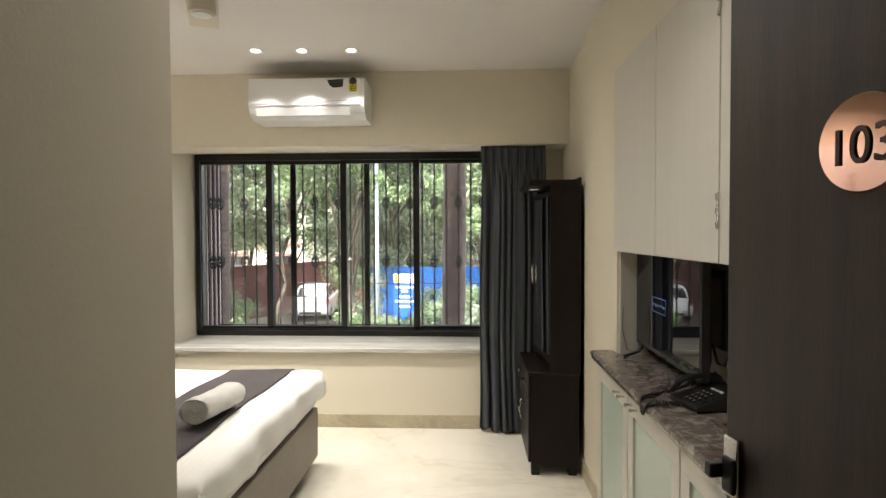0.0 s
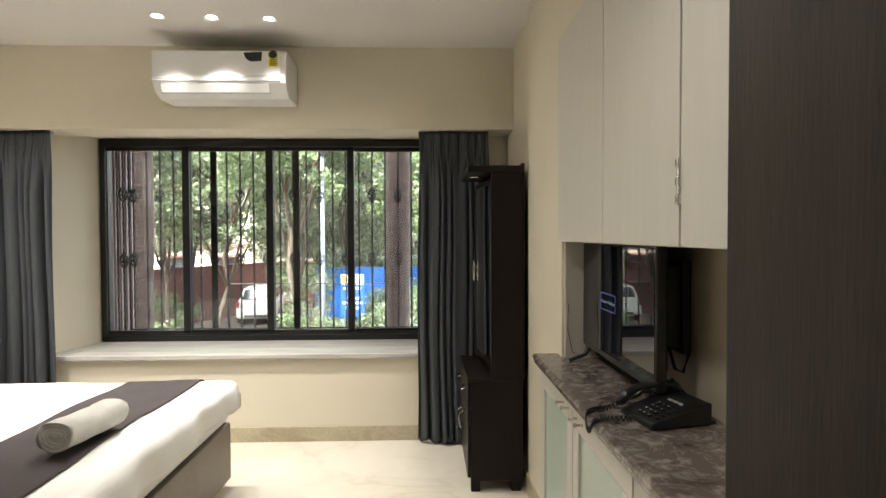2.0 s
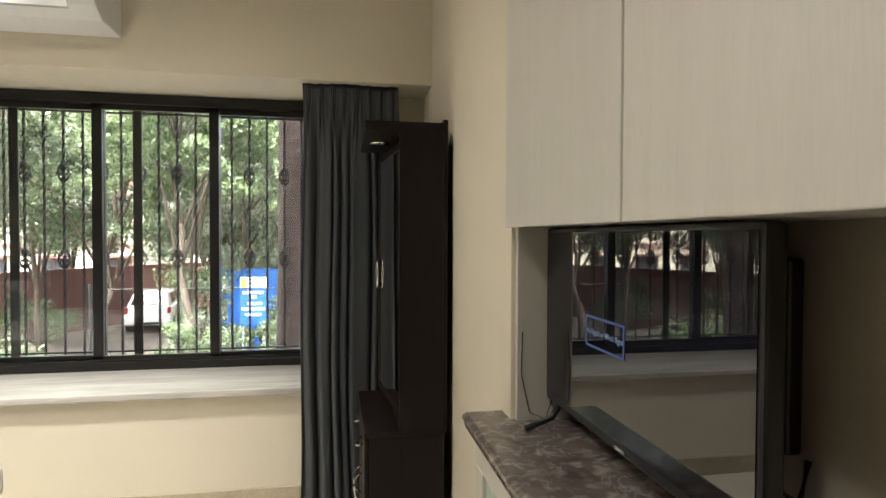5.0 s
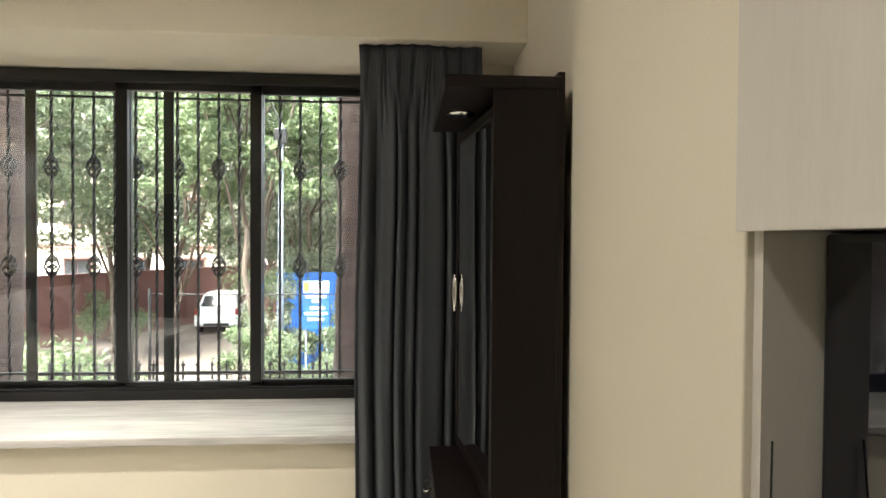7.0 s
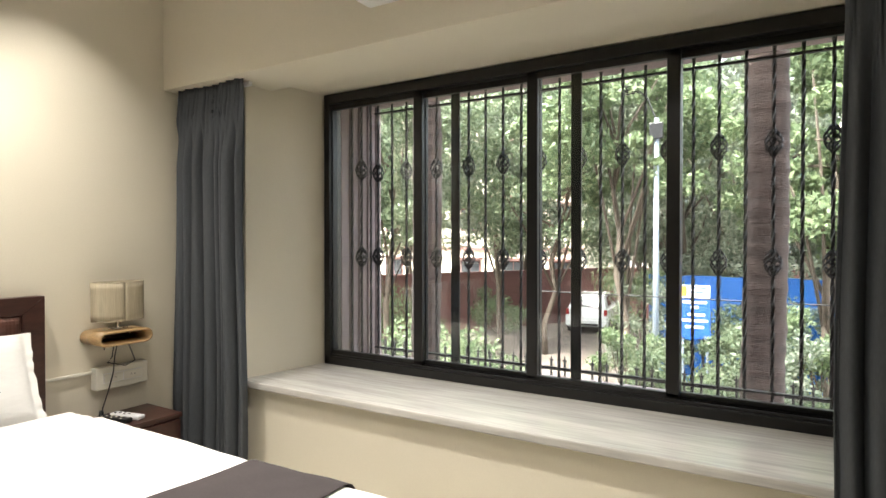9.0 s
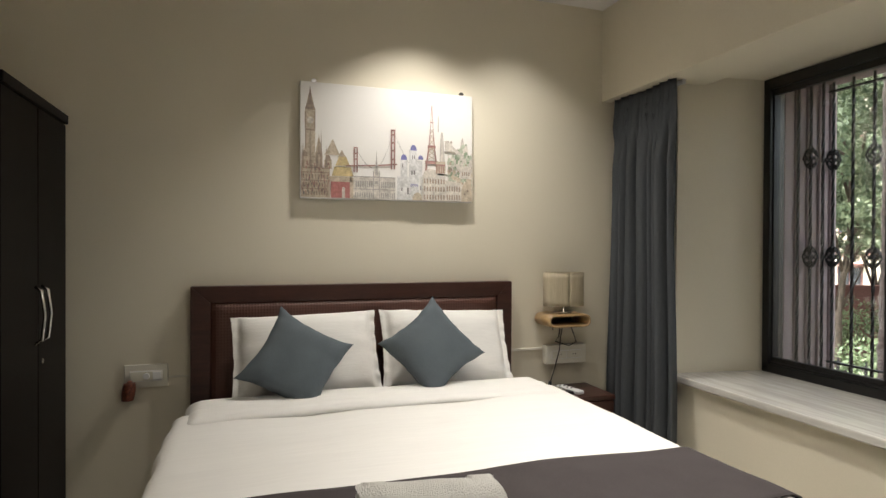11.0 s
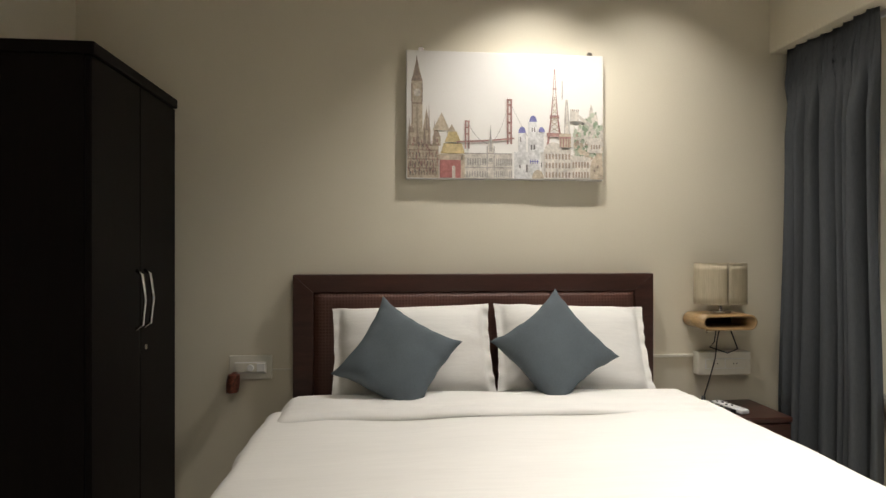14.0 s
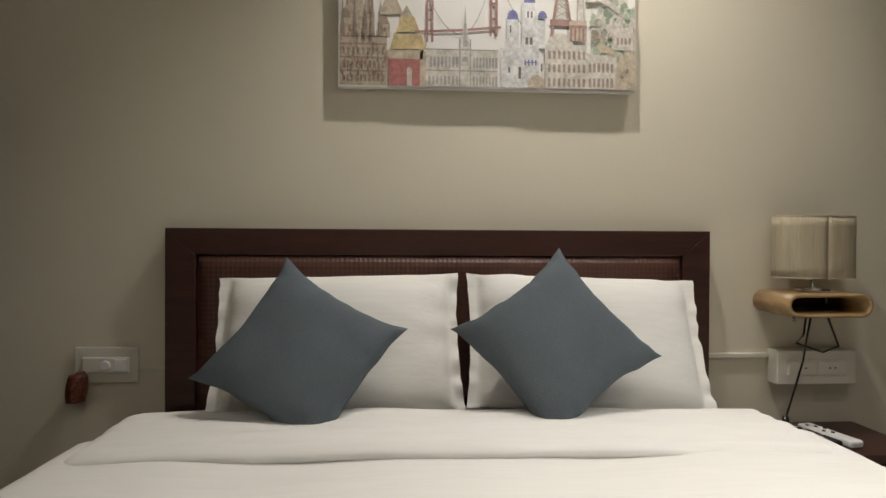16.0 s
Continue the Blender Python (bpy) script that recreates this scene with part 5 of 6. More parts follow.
ORANGE = material("orange_sign_paint", (0.80, 0.35, 0.03), 0.5, var=0.05)
GALV = material("galvanised_steel_pole", (0.26, 0.30, 0.36), 0.5, 0.3, var=0.1)
CAR_PAINT = material("white_car_paint", (0.68, 0.68, 0.68), 0.2, var=0.02, coat=0.5)
CAR_GLASS = material("dark_car_glass", (0.02, 0.022, 0.025), 0.08, var=0.05)
TAIL_RED = material("red_tail_lamp_plastic", (0.35, 0.015, 0.015), 0.2, var=0.05)
RUBBER = material("black_tyre_rubber", (0.02, 0.02, 0.02), 0.8, var=0.1)
DARK_WINDOW = material("dark_far_window_glass", (0.04, 0.045, 0.05), 0.15, var=0.1)
LEAF_A = leaf_material("mid_green_leaves", (0.08, 0.115, 0.065), (0.24, 0.285, 0.175))
LEAF_B = leaf_material("grey_green_leaves", (0.12, 0.15, 0.105), (0.31, 0.345, 0.255))
LEAF_C = leaf_material("bright_green_leaves", (0.095, 0.14, 0.07), (0.26, 0.32, 0.175))

gb = bmesh.new()
bmesh.ops.create_grid(gb, x_segments=1, y_segments=1, size=400, matrix=Matrix.Translation((0, 405, GZ)))
setting("ground", gb, GRAVEL, "dusty brown gravel ground of the yard", "ground")
setting("outer_wall_below", box(-8, 6, 4.96, 5.02, GZ, 0.60), PINK, "pink plastered outside wall under the window", "wall")
setting("outer_wall_above", box(-8, 6, 4.96, 5.42, 2.20, 6.0), PINK, "pink plastered outside wall above the window", "wall")
fl = box(-2.28, -2.0, 4.96, 5.42, 0.60, 2.20)
for k in range(5):
    box(-2.002, -1.985, 5.02 + k * 0.085, 5.06 + k * 0.085, 0.60, 2.20, 0.004, bm=fl)
setting("outer_jamb_west", fl, PINK, "fluted pink plaster jamb outside the window", "wall")
setting("outer_jamb_east", box(0.56, 0.9, 4.96, 5.42, 0.60, 2.20), PINK, "pink plaster jamb outside the window", "wall")
setting("outer_ledge", box(-2.28, 0.9, 5.02, 5.42, 0.52, 0.60), PINK, "pink plaster ledge under the window grille", "ledge")


def grille():
    y = 5.34
    g = thing("window_grille", "black wrought-iron window grille with twisted bars and basket knots", "grille", (-0.7, y, 0.60))
    for z in (0.66, 2.15):
        part("rail", box(-1.98, 0.55, y - 0.012, y + 0.012, z - 0.005, z + 0.005), GRILLE_IRON, g)
    knots = (1.240, 1.773)

    def bar(x, yy, knotted, z0=0.60, z1=2.20):
        pts = []
        n = 60
        bm = bmesh.new()
        rings = []
        for i in range(n + 1):
            z = z0 + (z1 - z0) * i / n
            a = i * 0.55
            rings.append([bm.verts.new((x + 0.0088 * math.cos(a + q * math.pi / 2), yy + 0.0088 * math.sin(a + q * math.pi / 2), z)) for q in range(4)])
        for p, q in zip(rings, rings[1:]):
            for k in range(4):
                bm.faces.new((p[k], p[(k + 1) % 4], q[(k + 1) % 4], q[k]))
        o = part("bar", bm, GRILLE_IRON, g)
        if knotted:
            for zc in knots:
                kb = bmesh.new()
                for w in range(6):
                    c = []
                    for i in range(11):
                        u = i / 10
                        r = 0.031 * math.sin(math.pi * u) ** 0.8 + 0.004
                        a = w * math.pi / 3 + u * math.pi * 1.1
                        c.append((x + r * math.cos(a), yy + r * math.sin(a), zc - 0.058 + 0.116 * u))
                    tube(c, 0.005, 4, bm=kb, cap=False)
                part("basket_knot", kb, GRILLE_IRON, o)
    for k in range(23):
        bar(-1.958 + k * 0.1097, y, k % 2 == 0)
    for k, yy in enumerate((5.08, 5.17, 5.26)):
        bar(-1.955, yy, k == 1)


grille()


def fence():
    y, zt = 9.4, -0.16
    f = thing("yard_fence", "black iron fence with cross-shaped spikes", "fence", (-3, y, GZ))
    for z in (zt - 0.13, zt - 1.2):
        part("rail", box(-9, 4, y - 0.012, y + 0.012, z - 0.012, z + 0.012), GRILLE_IRON, f)
    b = box(-0.012, 0.012, -0.012, 0.012, GZ, zt - 0.02)
    b2 = prism([(-0.009, zt - 0.03), (-0.028, zt - 0.02), (-0.028, zt), (-0.009, zt - 0.004), (0, zt + 0.055), (0.009, zt - 0.004), (0.028, zt), (0.028, zt - 0.02), (0.009, zt - 0.03)], "y", -0.006, 0.006)
    join(b, b2)
    first = part("spiked_post", laid(b, pose(-9, y, 0)), GRILLE_IRON, f)
    for k in range(1, 74):
        o = first.copy()
        scene.collection.objects.link(o)
        o.location = (k * 0.176, 0, 0)


fence()


def leaf_mesh(name, centres, radii, per, size, seed, flat=0.7, parent=None, mat=None, kind=""):
    """Many small four-cornered leaves gathered in clumps."""
    rs = np.random.RandomState(seed)
    n = len(centres) * per
    c = np.repeat(np.array(centres), per, 0)
    r = np.repeat(np.array(radii), per)[:, None]
    d = rs.normal(size=(n, 3))
    d /= np.linalg.norm(d, axis=1)[:, None]
    p = c + d * r * (rs.uniform(size=(n, 1)) ** 0.45) * np.array([1, 1, flat])
    a = rs.normal(size=(n, 3))
    a /= np.linalg.norm(a, axis=1)[:, None]
    b = np.cross(a, rs.normal(size=(n, 3)))
    b /= np.linalg.norm(b, axis=1)[:, None]
    s = size * rs.uniform(0.6, 1.4, size=(n, 1))
    v = np.stack([p - a * s, p - b * s * 0.42, p + a * s, p + b * s * 0.42], 1).reshape(-1, 3)
    if parent:
        v = v - np.array(base_of(parent))
    me = bpy.data.meshes.new(name)
    me.from_pydata(v.tolist(), [], np.arange(4 * n).reshape(-1, 4).tolist())
    me.materials.append(mat)
    o = new(name, me)
    if parent:
        o.parent = parent
    return o


def tree(x, y, height, spread, mat, label, seed, clumps=130, per=170, leaf=0.078, low=0.35, lean=0.0, trunk=0.10):
    rnd = random.Random(seed)
    t = thing("tree", label, "tree", (x, y, GZ), group="trees in the yard")
    top = Vector((x + lean, y, GZ + height * 0.62))
    base = Vector((x, y, GZ - 0.05))
    pts = [base + (top - base) * (k / 6) + Vector((rnd.uniform(-0.12, 0.12), rnd.uniform(-0.12, 0.12), 0)) * (k > 0) for k in range(7)]
    wood = tube(pts, trunk, 9, r_end=trunk * 0.45)
    ends = []
    for k in range(11):
        s = pts[2 + k % 5]
        a = rnd.uniform(0, 2 * math.pi)
        e = Vector((x + lean * 0.7 + math.cos(a) * spread * rnd.uniform(0.4, 0.85), y + math.sin(a) * spread * rnd.uniform(0.3, 0.8), GZ + height * rnd.uniform(low + 0.1, 0.95)))
        m = (s + e) / 2 + Vector((rnd.uniform(-0.2, 0.2), rnd.uniform(-0.2, 0.2), 0.25))
        tube([s, m, e], trunk * 0.42, 6, bm=wood, r_end=0.02)
        ends.append(e)
    part("trunk", wood, TREE_BARK, t, "", True)
    cs, rr = [], []
    for k in range(clumps):
        if k < len(ends) * 2:
            e = ends[k % len(ends)]
            c = e + Vector((rnd.gauss(0, 0.35), rnd.gauss(0, 0.35), rnd.gauss(0, 0.3)))
        else:
            a, q = rnd.uniform(0, 2 * math.pi), math.sqrt(rnd.random())
            h = rnd.uniform(low, 1.0)
            w = spread * q * (0.55 + 0.45 * math.sin(math.pi * (h - low) / (1 - low + 0.001) * 0.85 + 0.35))
            c = (x + lean * h + math.cos(a) * w, y + math.sin(a) * w, GZ + height * h)
        cs.append(tuple(c))
        rr.append(rnd.uniform(0.35, 0.85) * spread / 3)
    leaf_mesh("crown", cs, rr, per, leaf, seed, 0.6, t, mat)


def shrub(x, y, w, h, mat, label, seed, clumps=16, per=230, leaf=0.05):
    rnd = random.Random(seed)
    t = thing("shrub", label, "shrub", (x, y, GZ), group="shrubs in the yard")
    wood = bmesh.new()
    cs, rr = [], []
    for k in range(clumps):
        c = Vector((x + rnd.uniform(-w, w), y + rnd.uniform(-w, w) * 0.6, GZ + h * rnd.uniform(0.15, 1)))
        cs.append(tuple(c)), rr.append(rnd.uniform(0.25, 0.5) * min(w, h))
        tube([(x + rnd.uniform(-0.1, 0.1), y + rnd.uniform(-0.1, 0.1), GZ - 0.02), tuple(c)], 0.018, 5, bm=wood, r_end=0.006)
    part("stems", wood, TREE_BARK, t)
    leaf_mesh("foliage", cs, rr, per, leaf, seed, 0.8, t, mat)


TREES = [  # x, y, height, spread, leaves, lowest leaves, lean
    (-6.3, 19.5, 9.5, 2.9, LEAF_A, 0.36, 0.6), (-8.3, 20.5, 10.0, 2.6, LEAF_B, 0.36, -0.4), (-2.4, 19.5, 10.0, 2.9, LEAF_B, 0.22, 0.2),
    (-0.2, 20.0, 9.0, 2.6, LEAF_B, 0.20, 0.3), (0.9, 15.5, 8.0, 2.0, LEAF_C, 0.42, 0.1), (-9.8, 16.0, 9.0, 2.5, LEAF_A, 0.36, 0.3),
    (-12.6, 14.5, 8.5, 2.3, LEAF_C, 0.30, 0.2), (-5.2, 27.5, 11.0, 3.4, LEAF_B, 0.25, 0.0), (-1.5, 27.0, 10.0, 3.2, LEAF_B, 0.15, 0.0), (-15.5, 20.0, 10.5, 3.0, LEAF_B, 0.3, 0.0),
    (-2.75, 15.5, 9.0, 2.2, LEAF_C, 0.50, -0.4), (-9.5, 25.5, 10.0, 2.6, LEAF_B, 0.3, 0.0),
    (-3.6, 23.0, 9.5, 2.6, LEAF_A, 0.30, 0.0), (2.4, 21.5, 9.0, 2.6, LEAF_B, 0.25, 0.0), (-12.5, 21.0, 9.5, 2.6, LEAF_A, 0.35, 0.0),
]
for k, (x, y, h, sp, mt, low, lean) in enumerate(TREES):
    tree(x, y, h, sp, mt, {"mid_green_leaves": "tall dark green tree with an open crown", "grey_green_leaves": "tall grey-green tree with fine leaves", "bright_green_leaves": "bright green leafy tree near the yard fence"}[mt.name], 40 + k, low=low, lean=lean)

SHRUBS = [(-4.4, 10.6, 1.0, 1.9, LEAF_C), (-6.0, 11.5, 1.2, 1.9, LEAF_C), (-3.4, 9.6, 0.7, 1.5, LEAF_A), (-7.6, 10.2, 1.1, 2.4, LEAF_C), (-1.3, 12.4, 0.8, 1.75, LEAF_A),
          (0.1, 12.6, 0.8, 1.9, LEAF_B), (1.3, 12.2, 0.9, 2.0, LEAF_A), (-2.9, 17.8, 1.1, 2.7, LEAF_C), (-1.4, 13.6, 0.7, 1.2, LEAF_C), (-9.6, 12.2, 1.2, 2.6, LEAF_A),
          (-4.2, 24.5, 1.2, 2.6, LEAF_C), (-11.0, 18.3, 1.2, 1.8, LEAF_C), (-9.2, 22.2, 1.0, 1.7, LEAF_C), (2.6, 12.5, 1.0, 2.3, LEAF_B), (-2.3, 13.2, 0.6, 1.9, LEAF_C), (-0.4, 13.4, 0.7, 2.0, LEAF_A), (0.7, 13.8, 0.9, 2.3, LEAF_C), (-2.6, 15.8, 0.7, 2.5, LEAF_B), (-0.2, 16.2, 0.8, 2.2, LEAF_A), (0.9, 16.6, 0.7, 2.1, LEAF_B), (2.2, 16.4, 0.8, 2.2, LEAF_A), (3.4, 16.2, 0.8, 2.0, LEAF_C), (-1.3, 16.5, 0.6, 1.7, LEAF_A), (2.0, 11.2, 0.9, 1.9, LEAF_B)]
for k, (x, y, w, h, mt) in enumerate(SHRUBS):
    shrub(x, y, w, h, mt, "leafy green shrub standing on the gravel yard", 90 + k)

# creeper that hangs beside the jamb
cr = thing("creeper", "green creeper with small leaves climbing on a cable", "creeper", (-3.1, 6.1, GZ))
rnd = random.Random(12)
part("stem", tube([(-3.1 + 0.03 * math.sin(k), 6.1, GZ + k * 0.5) for k in range(12)], 0.015, 6), TREE_BARK, cr)
cs = [(-3.1 + rnd.gauss(0, 0.07), 6.1 + rnd.gauss(0, 0.08), GZ + 0.2 + k * 0.085) for k in range(62)]
leaf_mesh("foliage", cs, [0.10 + 0.12 * (k < 34) for k in range(62)], 26, 0.035, 5, 1.0, cr, LEAF_C)


def palm(x, y, r, label, seed):
    t = thing("palm_tree", label, "palm tree", (x, y, GZ), group="palm trunks by the window")

    def place(u, v):
        a, z = v * 2 * math.pi, GZ - 0.05 + 10.0 * u
        ring = abs((z * 7.0) % 1.0 - 0.5)
        rr = r * (1.05 - 0.12 * u) + 0.016 * ring + 0.012 * noise.noise(Vector((math.cos(a) * 2, math.sin(a) * 2, z * 5 + seed)))
        return (x + rr * math.cos(a) + 0.03 * math.sin(z * 0.8), y + rr * math.sin(a), z)
    part("trunk", grid(320, 20, place), BARK, t, "", True)
    fr = bmesh.new()
    rnd2 = random.Random(seed)
    for k in range(12):
        a, l = k * 0.52 + rnd2.random() * 0.2, rnd2.uniform(1.8, 2.4)
        for i in range(9):
            u0, u1 = i / 9, (i + 1) / 9
            q = [Vector((x + math.cos(a) * l * u, y + math.sin(a) * l * u, GZ + 9.9 + 1.1 * u - 1.9 * u * u)) for u in (u0, u1)]
            side = Vector((-math.sin(a), math.cos(a), -0.5)) * 0.35 * (1 - u0 * 0.7)
            for sgn in (1, -1):
                d = Vector((side.x * sgn, side.y * sgn, side.z))
                fr.faces.new([fr.verts.new(p) for p in (q[0], q[1], q[1] + d * 0.9, q[0] + d)])
    part("fronds", fr, LEAF_A, t)


palm(-2.945, 7.41, 0.145, "rough ringed brown palm trunk outside the window", 3)
palm(0.123, 7.1, 0.135, "smooth ringed brown palm trunk outside the window", 8)


# ---- yard things ----
def car():
    c = thing("parked_car", "white hatchback car parked with its rear to the window", "car", (-6.4, 24.0, GZ))
    m = pose(-6.4, 24.0, GZ, 0, 0, 6)
    low = [(0, 0.32), (0.02, 0.55), (0.06, 0.82), (0.10, 0.95), (2.6, 1.0), (3.55, 0.86), (3.72, 0.62), (3.70, 0.30), (3.3, 0.22), (0.3, 0.22)]
    part("body", laid(prism(low, "x", -0.80, 0.80, 0.05), m), CAR_PAINT, c, "", True)
    bm = bmesh.new()
    lo = [(-0.74, 0.10, 0.93), (0.74, 0.10, 0.93), (0.74, 2.75, 0.98), (-0.74, 2.75, 0.98)]
    hi = [(-0.56, 0.50, 1.47), (0.56, 0.50, 1.47), (0.58, 1.95, 1.50), (-0.58, 1.95, 1.50)]
    a, b = [bm.verts.new(p) for p in lo], [bm.verts.new(p) for p in hi]
    for k in range(4):
        bm.faces.new((a[k], a[(k + 1) % 4], b[(k + 1) % 4], b[k]))
    bm.faces.new(b), bm.faces.new(a[::-1])
    bmesh.ops.bevel(bm, geom=bm.edges[:], offset=0.05, segments=2, affect="EDGES", profile=0.5)
    part("cabin", laid(bm, m), CAR_PAINT, c, "", True)

    def quad(name, pts, mat, label=""):
        q = bmesh.new()
        f = q.faces.new([q.verts.new(p) for p in pts])
        r = bmesh.ops.extrude_face_region(q, geom=[f])
        n = f.normal if f.normal.length else Vector((0, -1, 0))
        q.normal_update()
        bmesh.ops.translate(q, verts=[v for v in r["geom"] if isinstance(v, bmesh.types.BMVert)], vec=(0, 0, 0.004))
        part(name, laid(q, m), mat, c, label)
    quad("rear_window", [(-0.58, 0.155, 1.03), (0.58, 0.155, 1.03), (0.50, 0.43, 1.40), (-0.50, 0.43, 1.40)], CAR_GLASS, "dark rear window")
    for sx in (-1, 1):
        quad("side_window", [(sx * 0.735, 0.55, 1.05), (sx * 0.735, 1.45, 1.06), (sx * 0.625, 1.45, 1.40), (sx * 0.64, 0.70, 1.38)], CAR_GLASS, "dark side window")
        quad("side_window", [(sx * 0.735, 1.52, 1.06), (sx * 0.735, 2.40, 1.06), (sx * 0.63, 1.98, 1.40), (sx * 0.625, 1.52, 1.40)], CAR_GLASS, "dark side window")
        part("tail_lamp", laid(box(sx * 0.78 - 0.12 * (sx > 0), sx * 0.78 + 0.12 * (sx < 0), -0.005, 0.12, 0.72, 0.95, 0.02), m), TAIL_RED, c, "red tail lamp")
        for y in (0.62, 3.0):
            w = part("wheel", laid(disc(sx * 0.72, y, 0.29, 0.29, 0.18, 28, "x", 0.03), m), RUBBER, c, "black tyre")
            part("rim", laid(disc(sx * 0.805, y, 0.29, 0.18, 0.02, 20, "x"), m), CHROME, w, "silver rim")
        part("wing_mirror", laid(box(sx * 0.80 - 0.02, sx * 0.80 + sx * 0.15, 2.3, 2.42, 0.98, 1.12, 0.03), m), CAR_PAINT, c)
    part("rear_bumper", laid(box(-0.78, 0.78, -0.06, 0.12, 0.32, 0.55, 0.04), m), CAR_PAINT, c)
    part("bumper_insert", laid(box(-0.45, 0.45, -0.066, 0.0, 0.33, 0.42, 0.01), m), BLACK_PLASTIC, c)
    part("number_plate", laid(box(-0.22, 0.22, -0.012, 0.03, 0.63, 0.74, 0.004), m), SIGN_WHITE, c, "white number plate")


car()


def far_wall(name, p, q, top, label):
    d = Vector((q[0] - p[0], q[1] - p[1], 0))
    m = pose(p[0], p[1], 0, 0, 0, math.degrees(math.atan2(d.y, d.x)))
    b = laid(box(0, d.length, -0.1, 0.1, GZ, top), m)
    join(b, laid(box(0, d.length, -0.15, 0.15, top, top + 0.08), m))
    setting(name, b, REDWALL, label)


far_wall("yard_wall_west", (-14.5, 15.0), (-6.6, 30.0), 0.05, "dull red painted yard wall")
far_wall("yard_wall_north", (-6.7, 30.0), (9, 30.0), 0.05, "dull red painted yard wall behind the trees")


def building(name, label, x0, x1, y0, y1, storeys, mat, trim, bays, roof):
    h = 3.2
    b = thing(name, label, "building", ((x0 + x1) / 2, y0, GZ))
    top = GZ + storeys * h
    part("wall", box(x0, x1, y0, y1, GZ, top), mat, b)
    part("roof", box(x0 - 0.3, x1 + 0.3, y0 - 0.3, y1 + 0.3, top, top + 0.35), roof, b)
    for s2 in range(storeys):
        z = GZ + s2 * h
        part("ledge", box(x0, x1, y0 - 0.18, y0, z + h - 0.2, z + h - 0.02), trim, b)
        for k in range(bays):
            cx = x0 + (x1 - x0) * (k + 0.5) / bays
            w = part("window", box(cx - 0.7, cx + 0.7, y0 - 0.05, y0 + 0.1, z + 1.0, z + 2.4), trim, b)
            part("pane", box(cx - 0.62, cx - 0.03, y0 - 0.08, y0, z + 1.08, z + 2.32), DARK_WINDOW, w)
            part("pane", box(cx + 0.03, cx + 0.62, y0 - 0.08, y0, z + 1.08, z + 2.32), DARK_WINDOW, w)
            part("sunshade", box(cx - 0.85, cx + 0.85, y0 - 0.5, y0, z + 2.45, z + 2.55), trim, w)


building("apartment_building", "cream apartment building with red ledges behind the trees", -30, -9.5, 34, 44, 4, CREAM_FACADE, REDWALL, 7, CREAM_FACADE)
building("office_building", "weathered grey building with blue roof behind the trees", -4.0, 12, 31, 40, 2, GREY_FACADE, CREAM_FACADE, 6, BLUE_PAINT)
building("apartment_block", "pale apartment block in the distance", -9, 3, 48, 58, 4, CREAM_FACADE, GREY_FACADE, 5, GREY_FACADE)

hoard = thing("blue_hoarding", "bright blue sheet-metal hoarding across the yard", "hoarding", (0.5, 17.3, GZ))
for k in range(9):
    part("panel", box(-2.7 + k * 0.8, -1.91 + k * 0.8, 17.28, 17.32, GZ, 0.50 + 0.02 * (k % 2), 0.006), BLUE_PAINT, hoard)
for k in range(4):
    part("rib", box(-2.72 + k * 2.0, -2.66 + k * 2.0, 17.24, 17.28, GZ, 0.52), BLUE_PAINT, hoard)
awn = thing("blue_awning", "blue tarpaulin awning on the far building", "awning", (1.5, 28, 3.5))
part("sheet", grid(16, 6, lambda u, v: (-3.5 + 11 * u, 27.6 + 2.6 * v, 3.3 + 1.2 * v + 0.12 * math.sin(u * 20) * (1 - v))), BLUE_PAINT, awn, "", True)
for k in range(4):
    part("post", tube([(-3.4 + k * 3.6, 27.7, GZ), (-3.4 + k * 3.6, 27.7, 3.35)], 0.05, 8), GALV, awn)

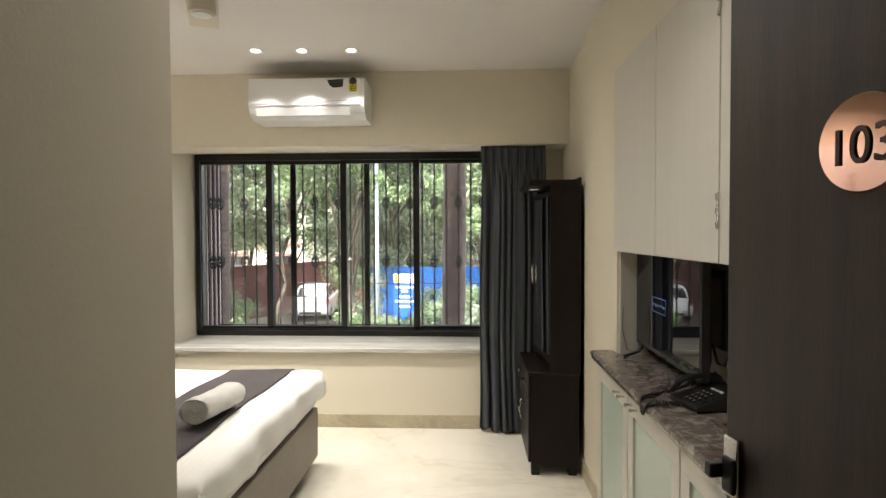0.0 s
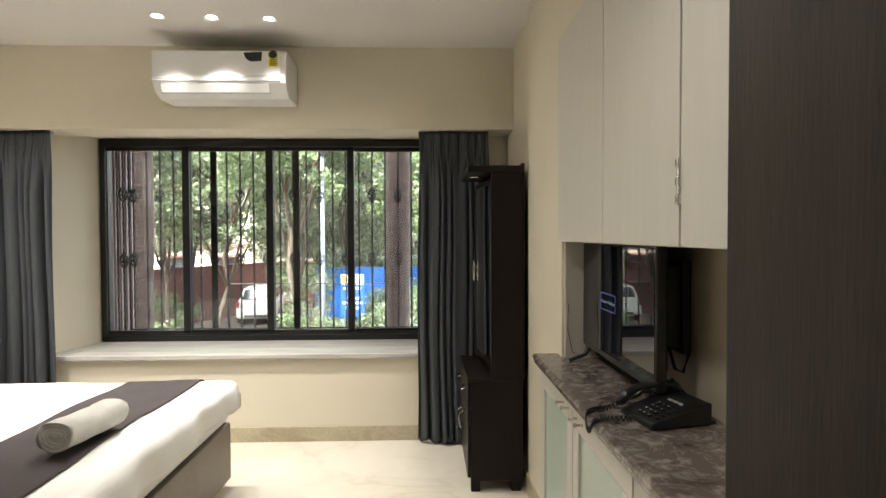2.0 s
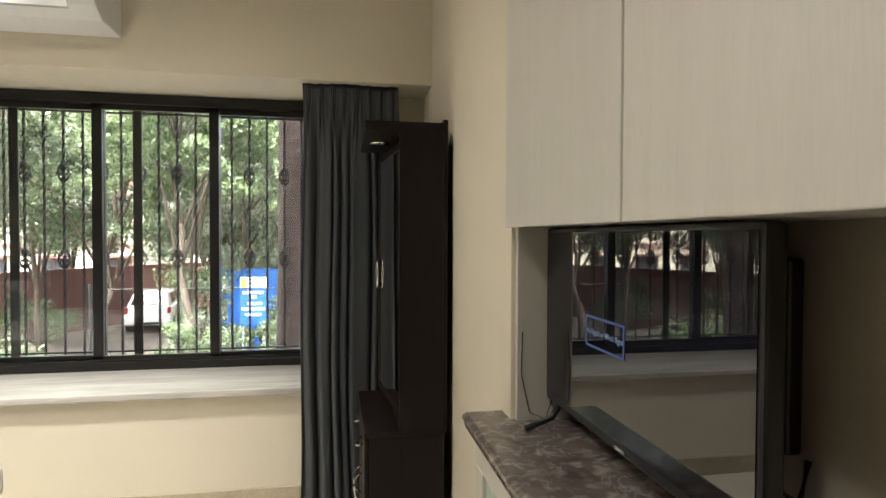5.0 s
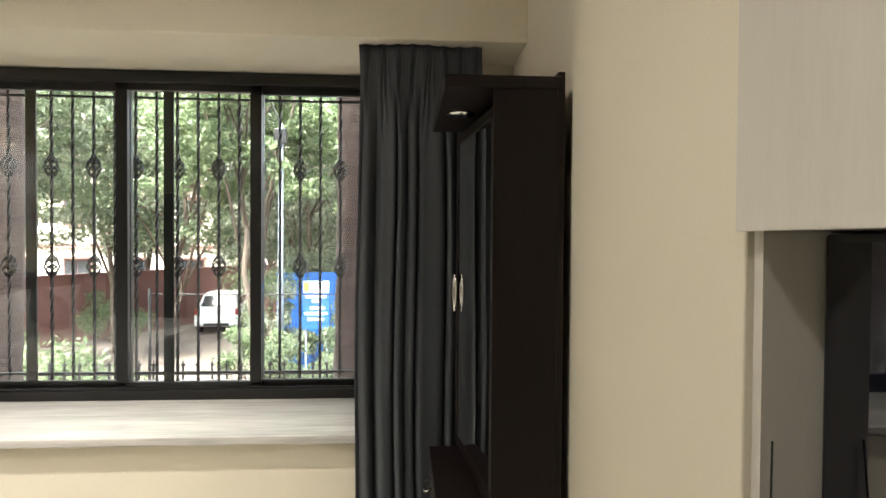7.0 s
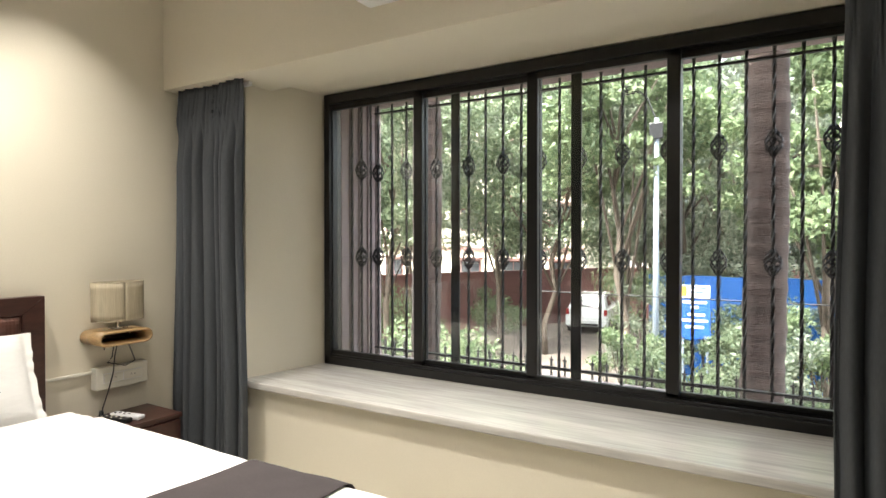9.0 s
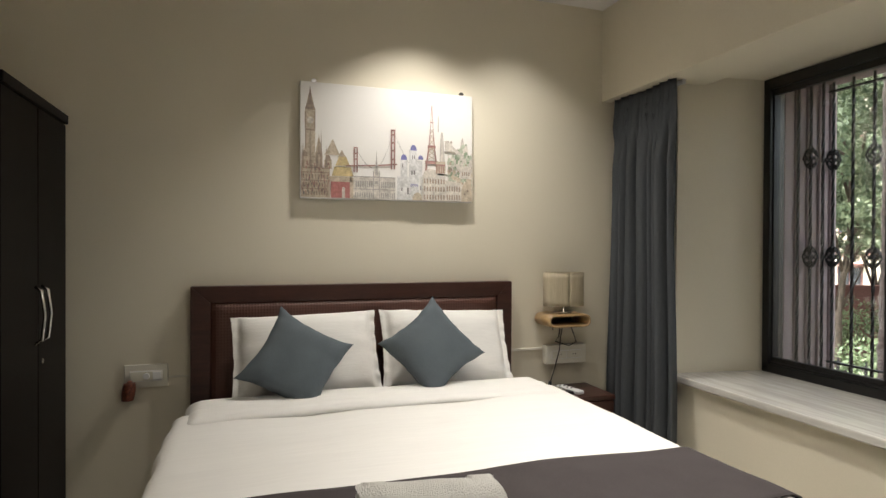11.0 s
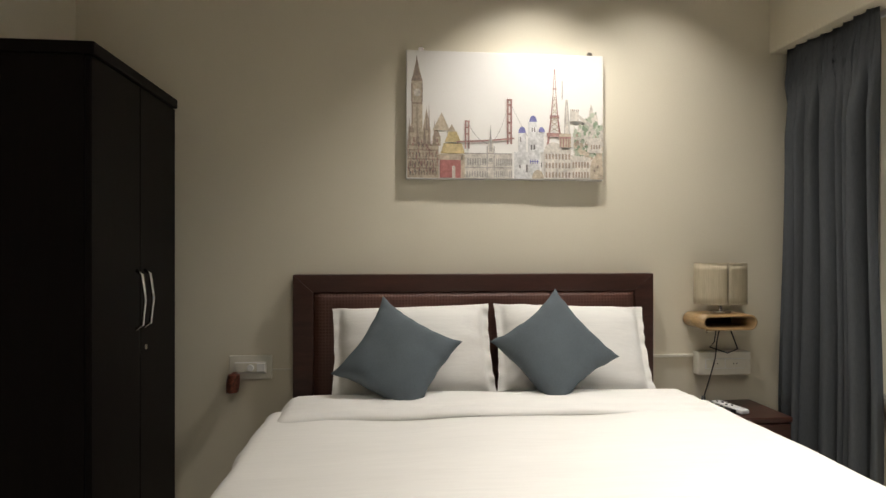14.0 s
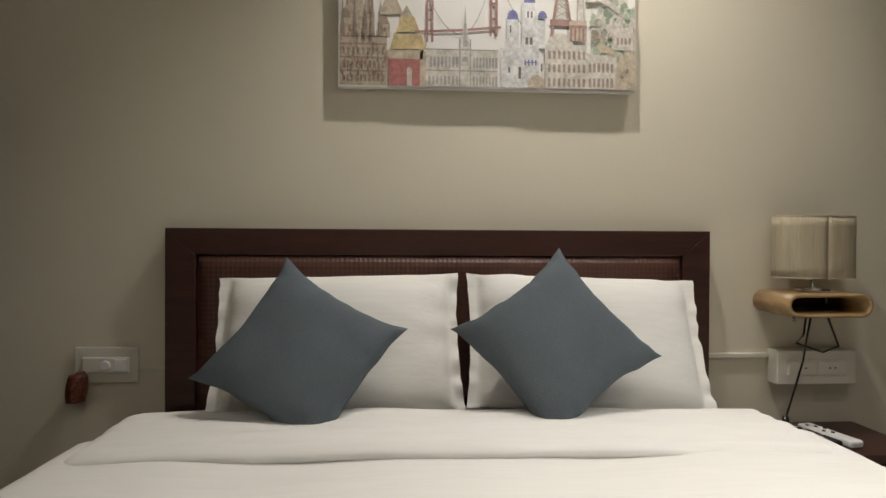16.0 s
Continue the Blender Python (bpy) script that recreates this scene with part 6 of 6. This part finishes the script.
sg = thing("notice_board", "blue notice board with a white heading panel on posts", "sign", (-1.37, 15.0, GZ))
part("board", box(-1.66, -1.08, 15.0, 15.03, -0.62, 0.46, 0.004), SIGN_BLUE, sg)
part("heading_panel", box(-1.65, -1.09, 14.994, 15.0, 0.20, 0.45), SIGN_WHITE, sg, "white heading panel")
part("emblem", box(-1.64, -1.52, 14.989, 14.994, 0.22, 0.43), ORANGE, sg, "orange emblem")
for k, (z, a, b) in enumerate(((0.38, -1.48, -1.12), (0.30, -1.48, -1.2))):
    part("text_bar", box(a, b, 14.989, 14.994, z, z + 0.03), SIGN_BLUE, sg)
for z, a, b in ((0.08, -1.6, -1.15), (-0.02, -1.45, -1.3), (-0.17, -1.5, -1.18), (-0.29, -1.62, -1.12), (-0.42, -1.55, -1.2)):
    part("text_bar", box(a, b, 14.994, 15.0, z, z + 0.05), SIGN_WHITE, sg)
for x in (-1.6, -1.14):
    part("post", tube([(x, 15.06, GZ), (x, 15.06, 0.4)], 0.025, 8), GALV, sg)

lp = thing("lamp_post", "slim galvanised lamp post with a small floodlight", "lamp post", (-1.93, 14.0, GZ))
part("pole", tube([(-1.93, 14, GZ), (-1.93, 14, 3.7)], 0.065, 14, r_end=0.045), GALV, lp, "", True)
part("bracket", tube([(-1.93, 14, 3.65), (-2.1, 14, 4.1), (-2.35, 14, 4.35)], 0.018, 6), GRILLE_IRON, lp)
part("floodlight", laid(box(-0.16, 0.16, -0.07, 0.07, -0.09, 0.09, 0.01), pose(-2.4, 13.95, 4.3, 25, 0, 0)), BLACK_PLASTIC, lp, "dark boxed floodlight")
part("junction_box", box(-2.05, -1.80, 13.9, 14.0, 3.3, 3.6, 0.01), BLACK_PLASTIC, lp)
whole("overhead_cable", tube([(-2.6, 9.6, 0.68), (0.4, 9.6, 0.67), (5, 9.6, 0.69)], 0.008, 5), GRILLE_IRON, "thin black cable strung across the yard", "cable")
for nm, x in (("cable_post_west", -2.62), ("cable_post_east", 5.0)):
    whole("cable_post", tube([(x, 9.6, GZ), (x, 9.6, 0.75)], 0.02, 6), GRILLE_IRON, "slim dark post carrying the cable", "post")
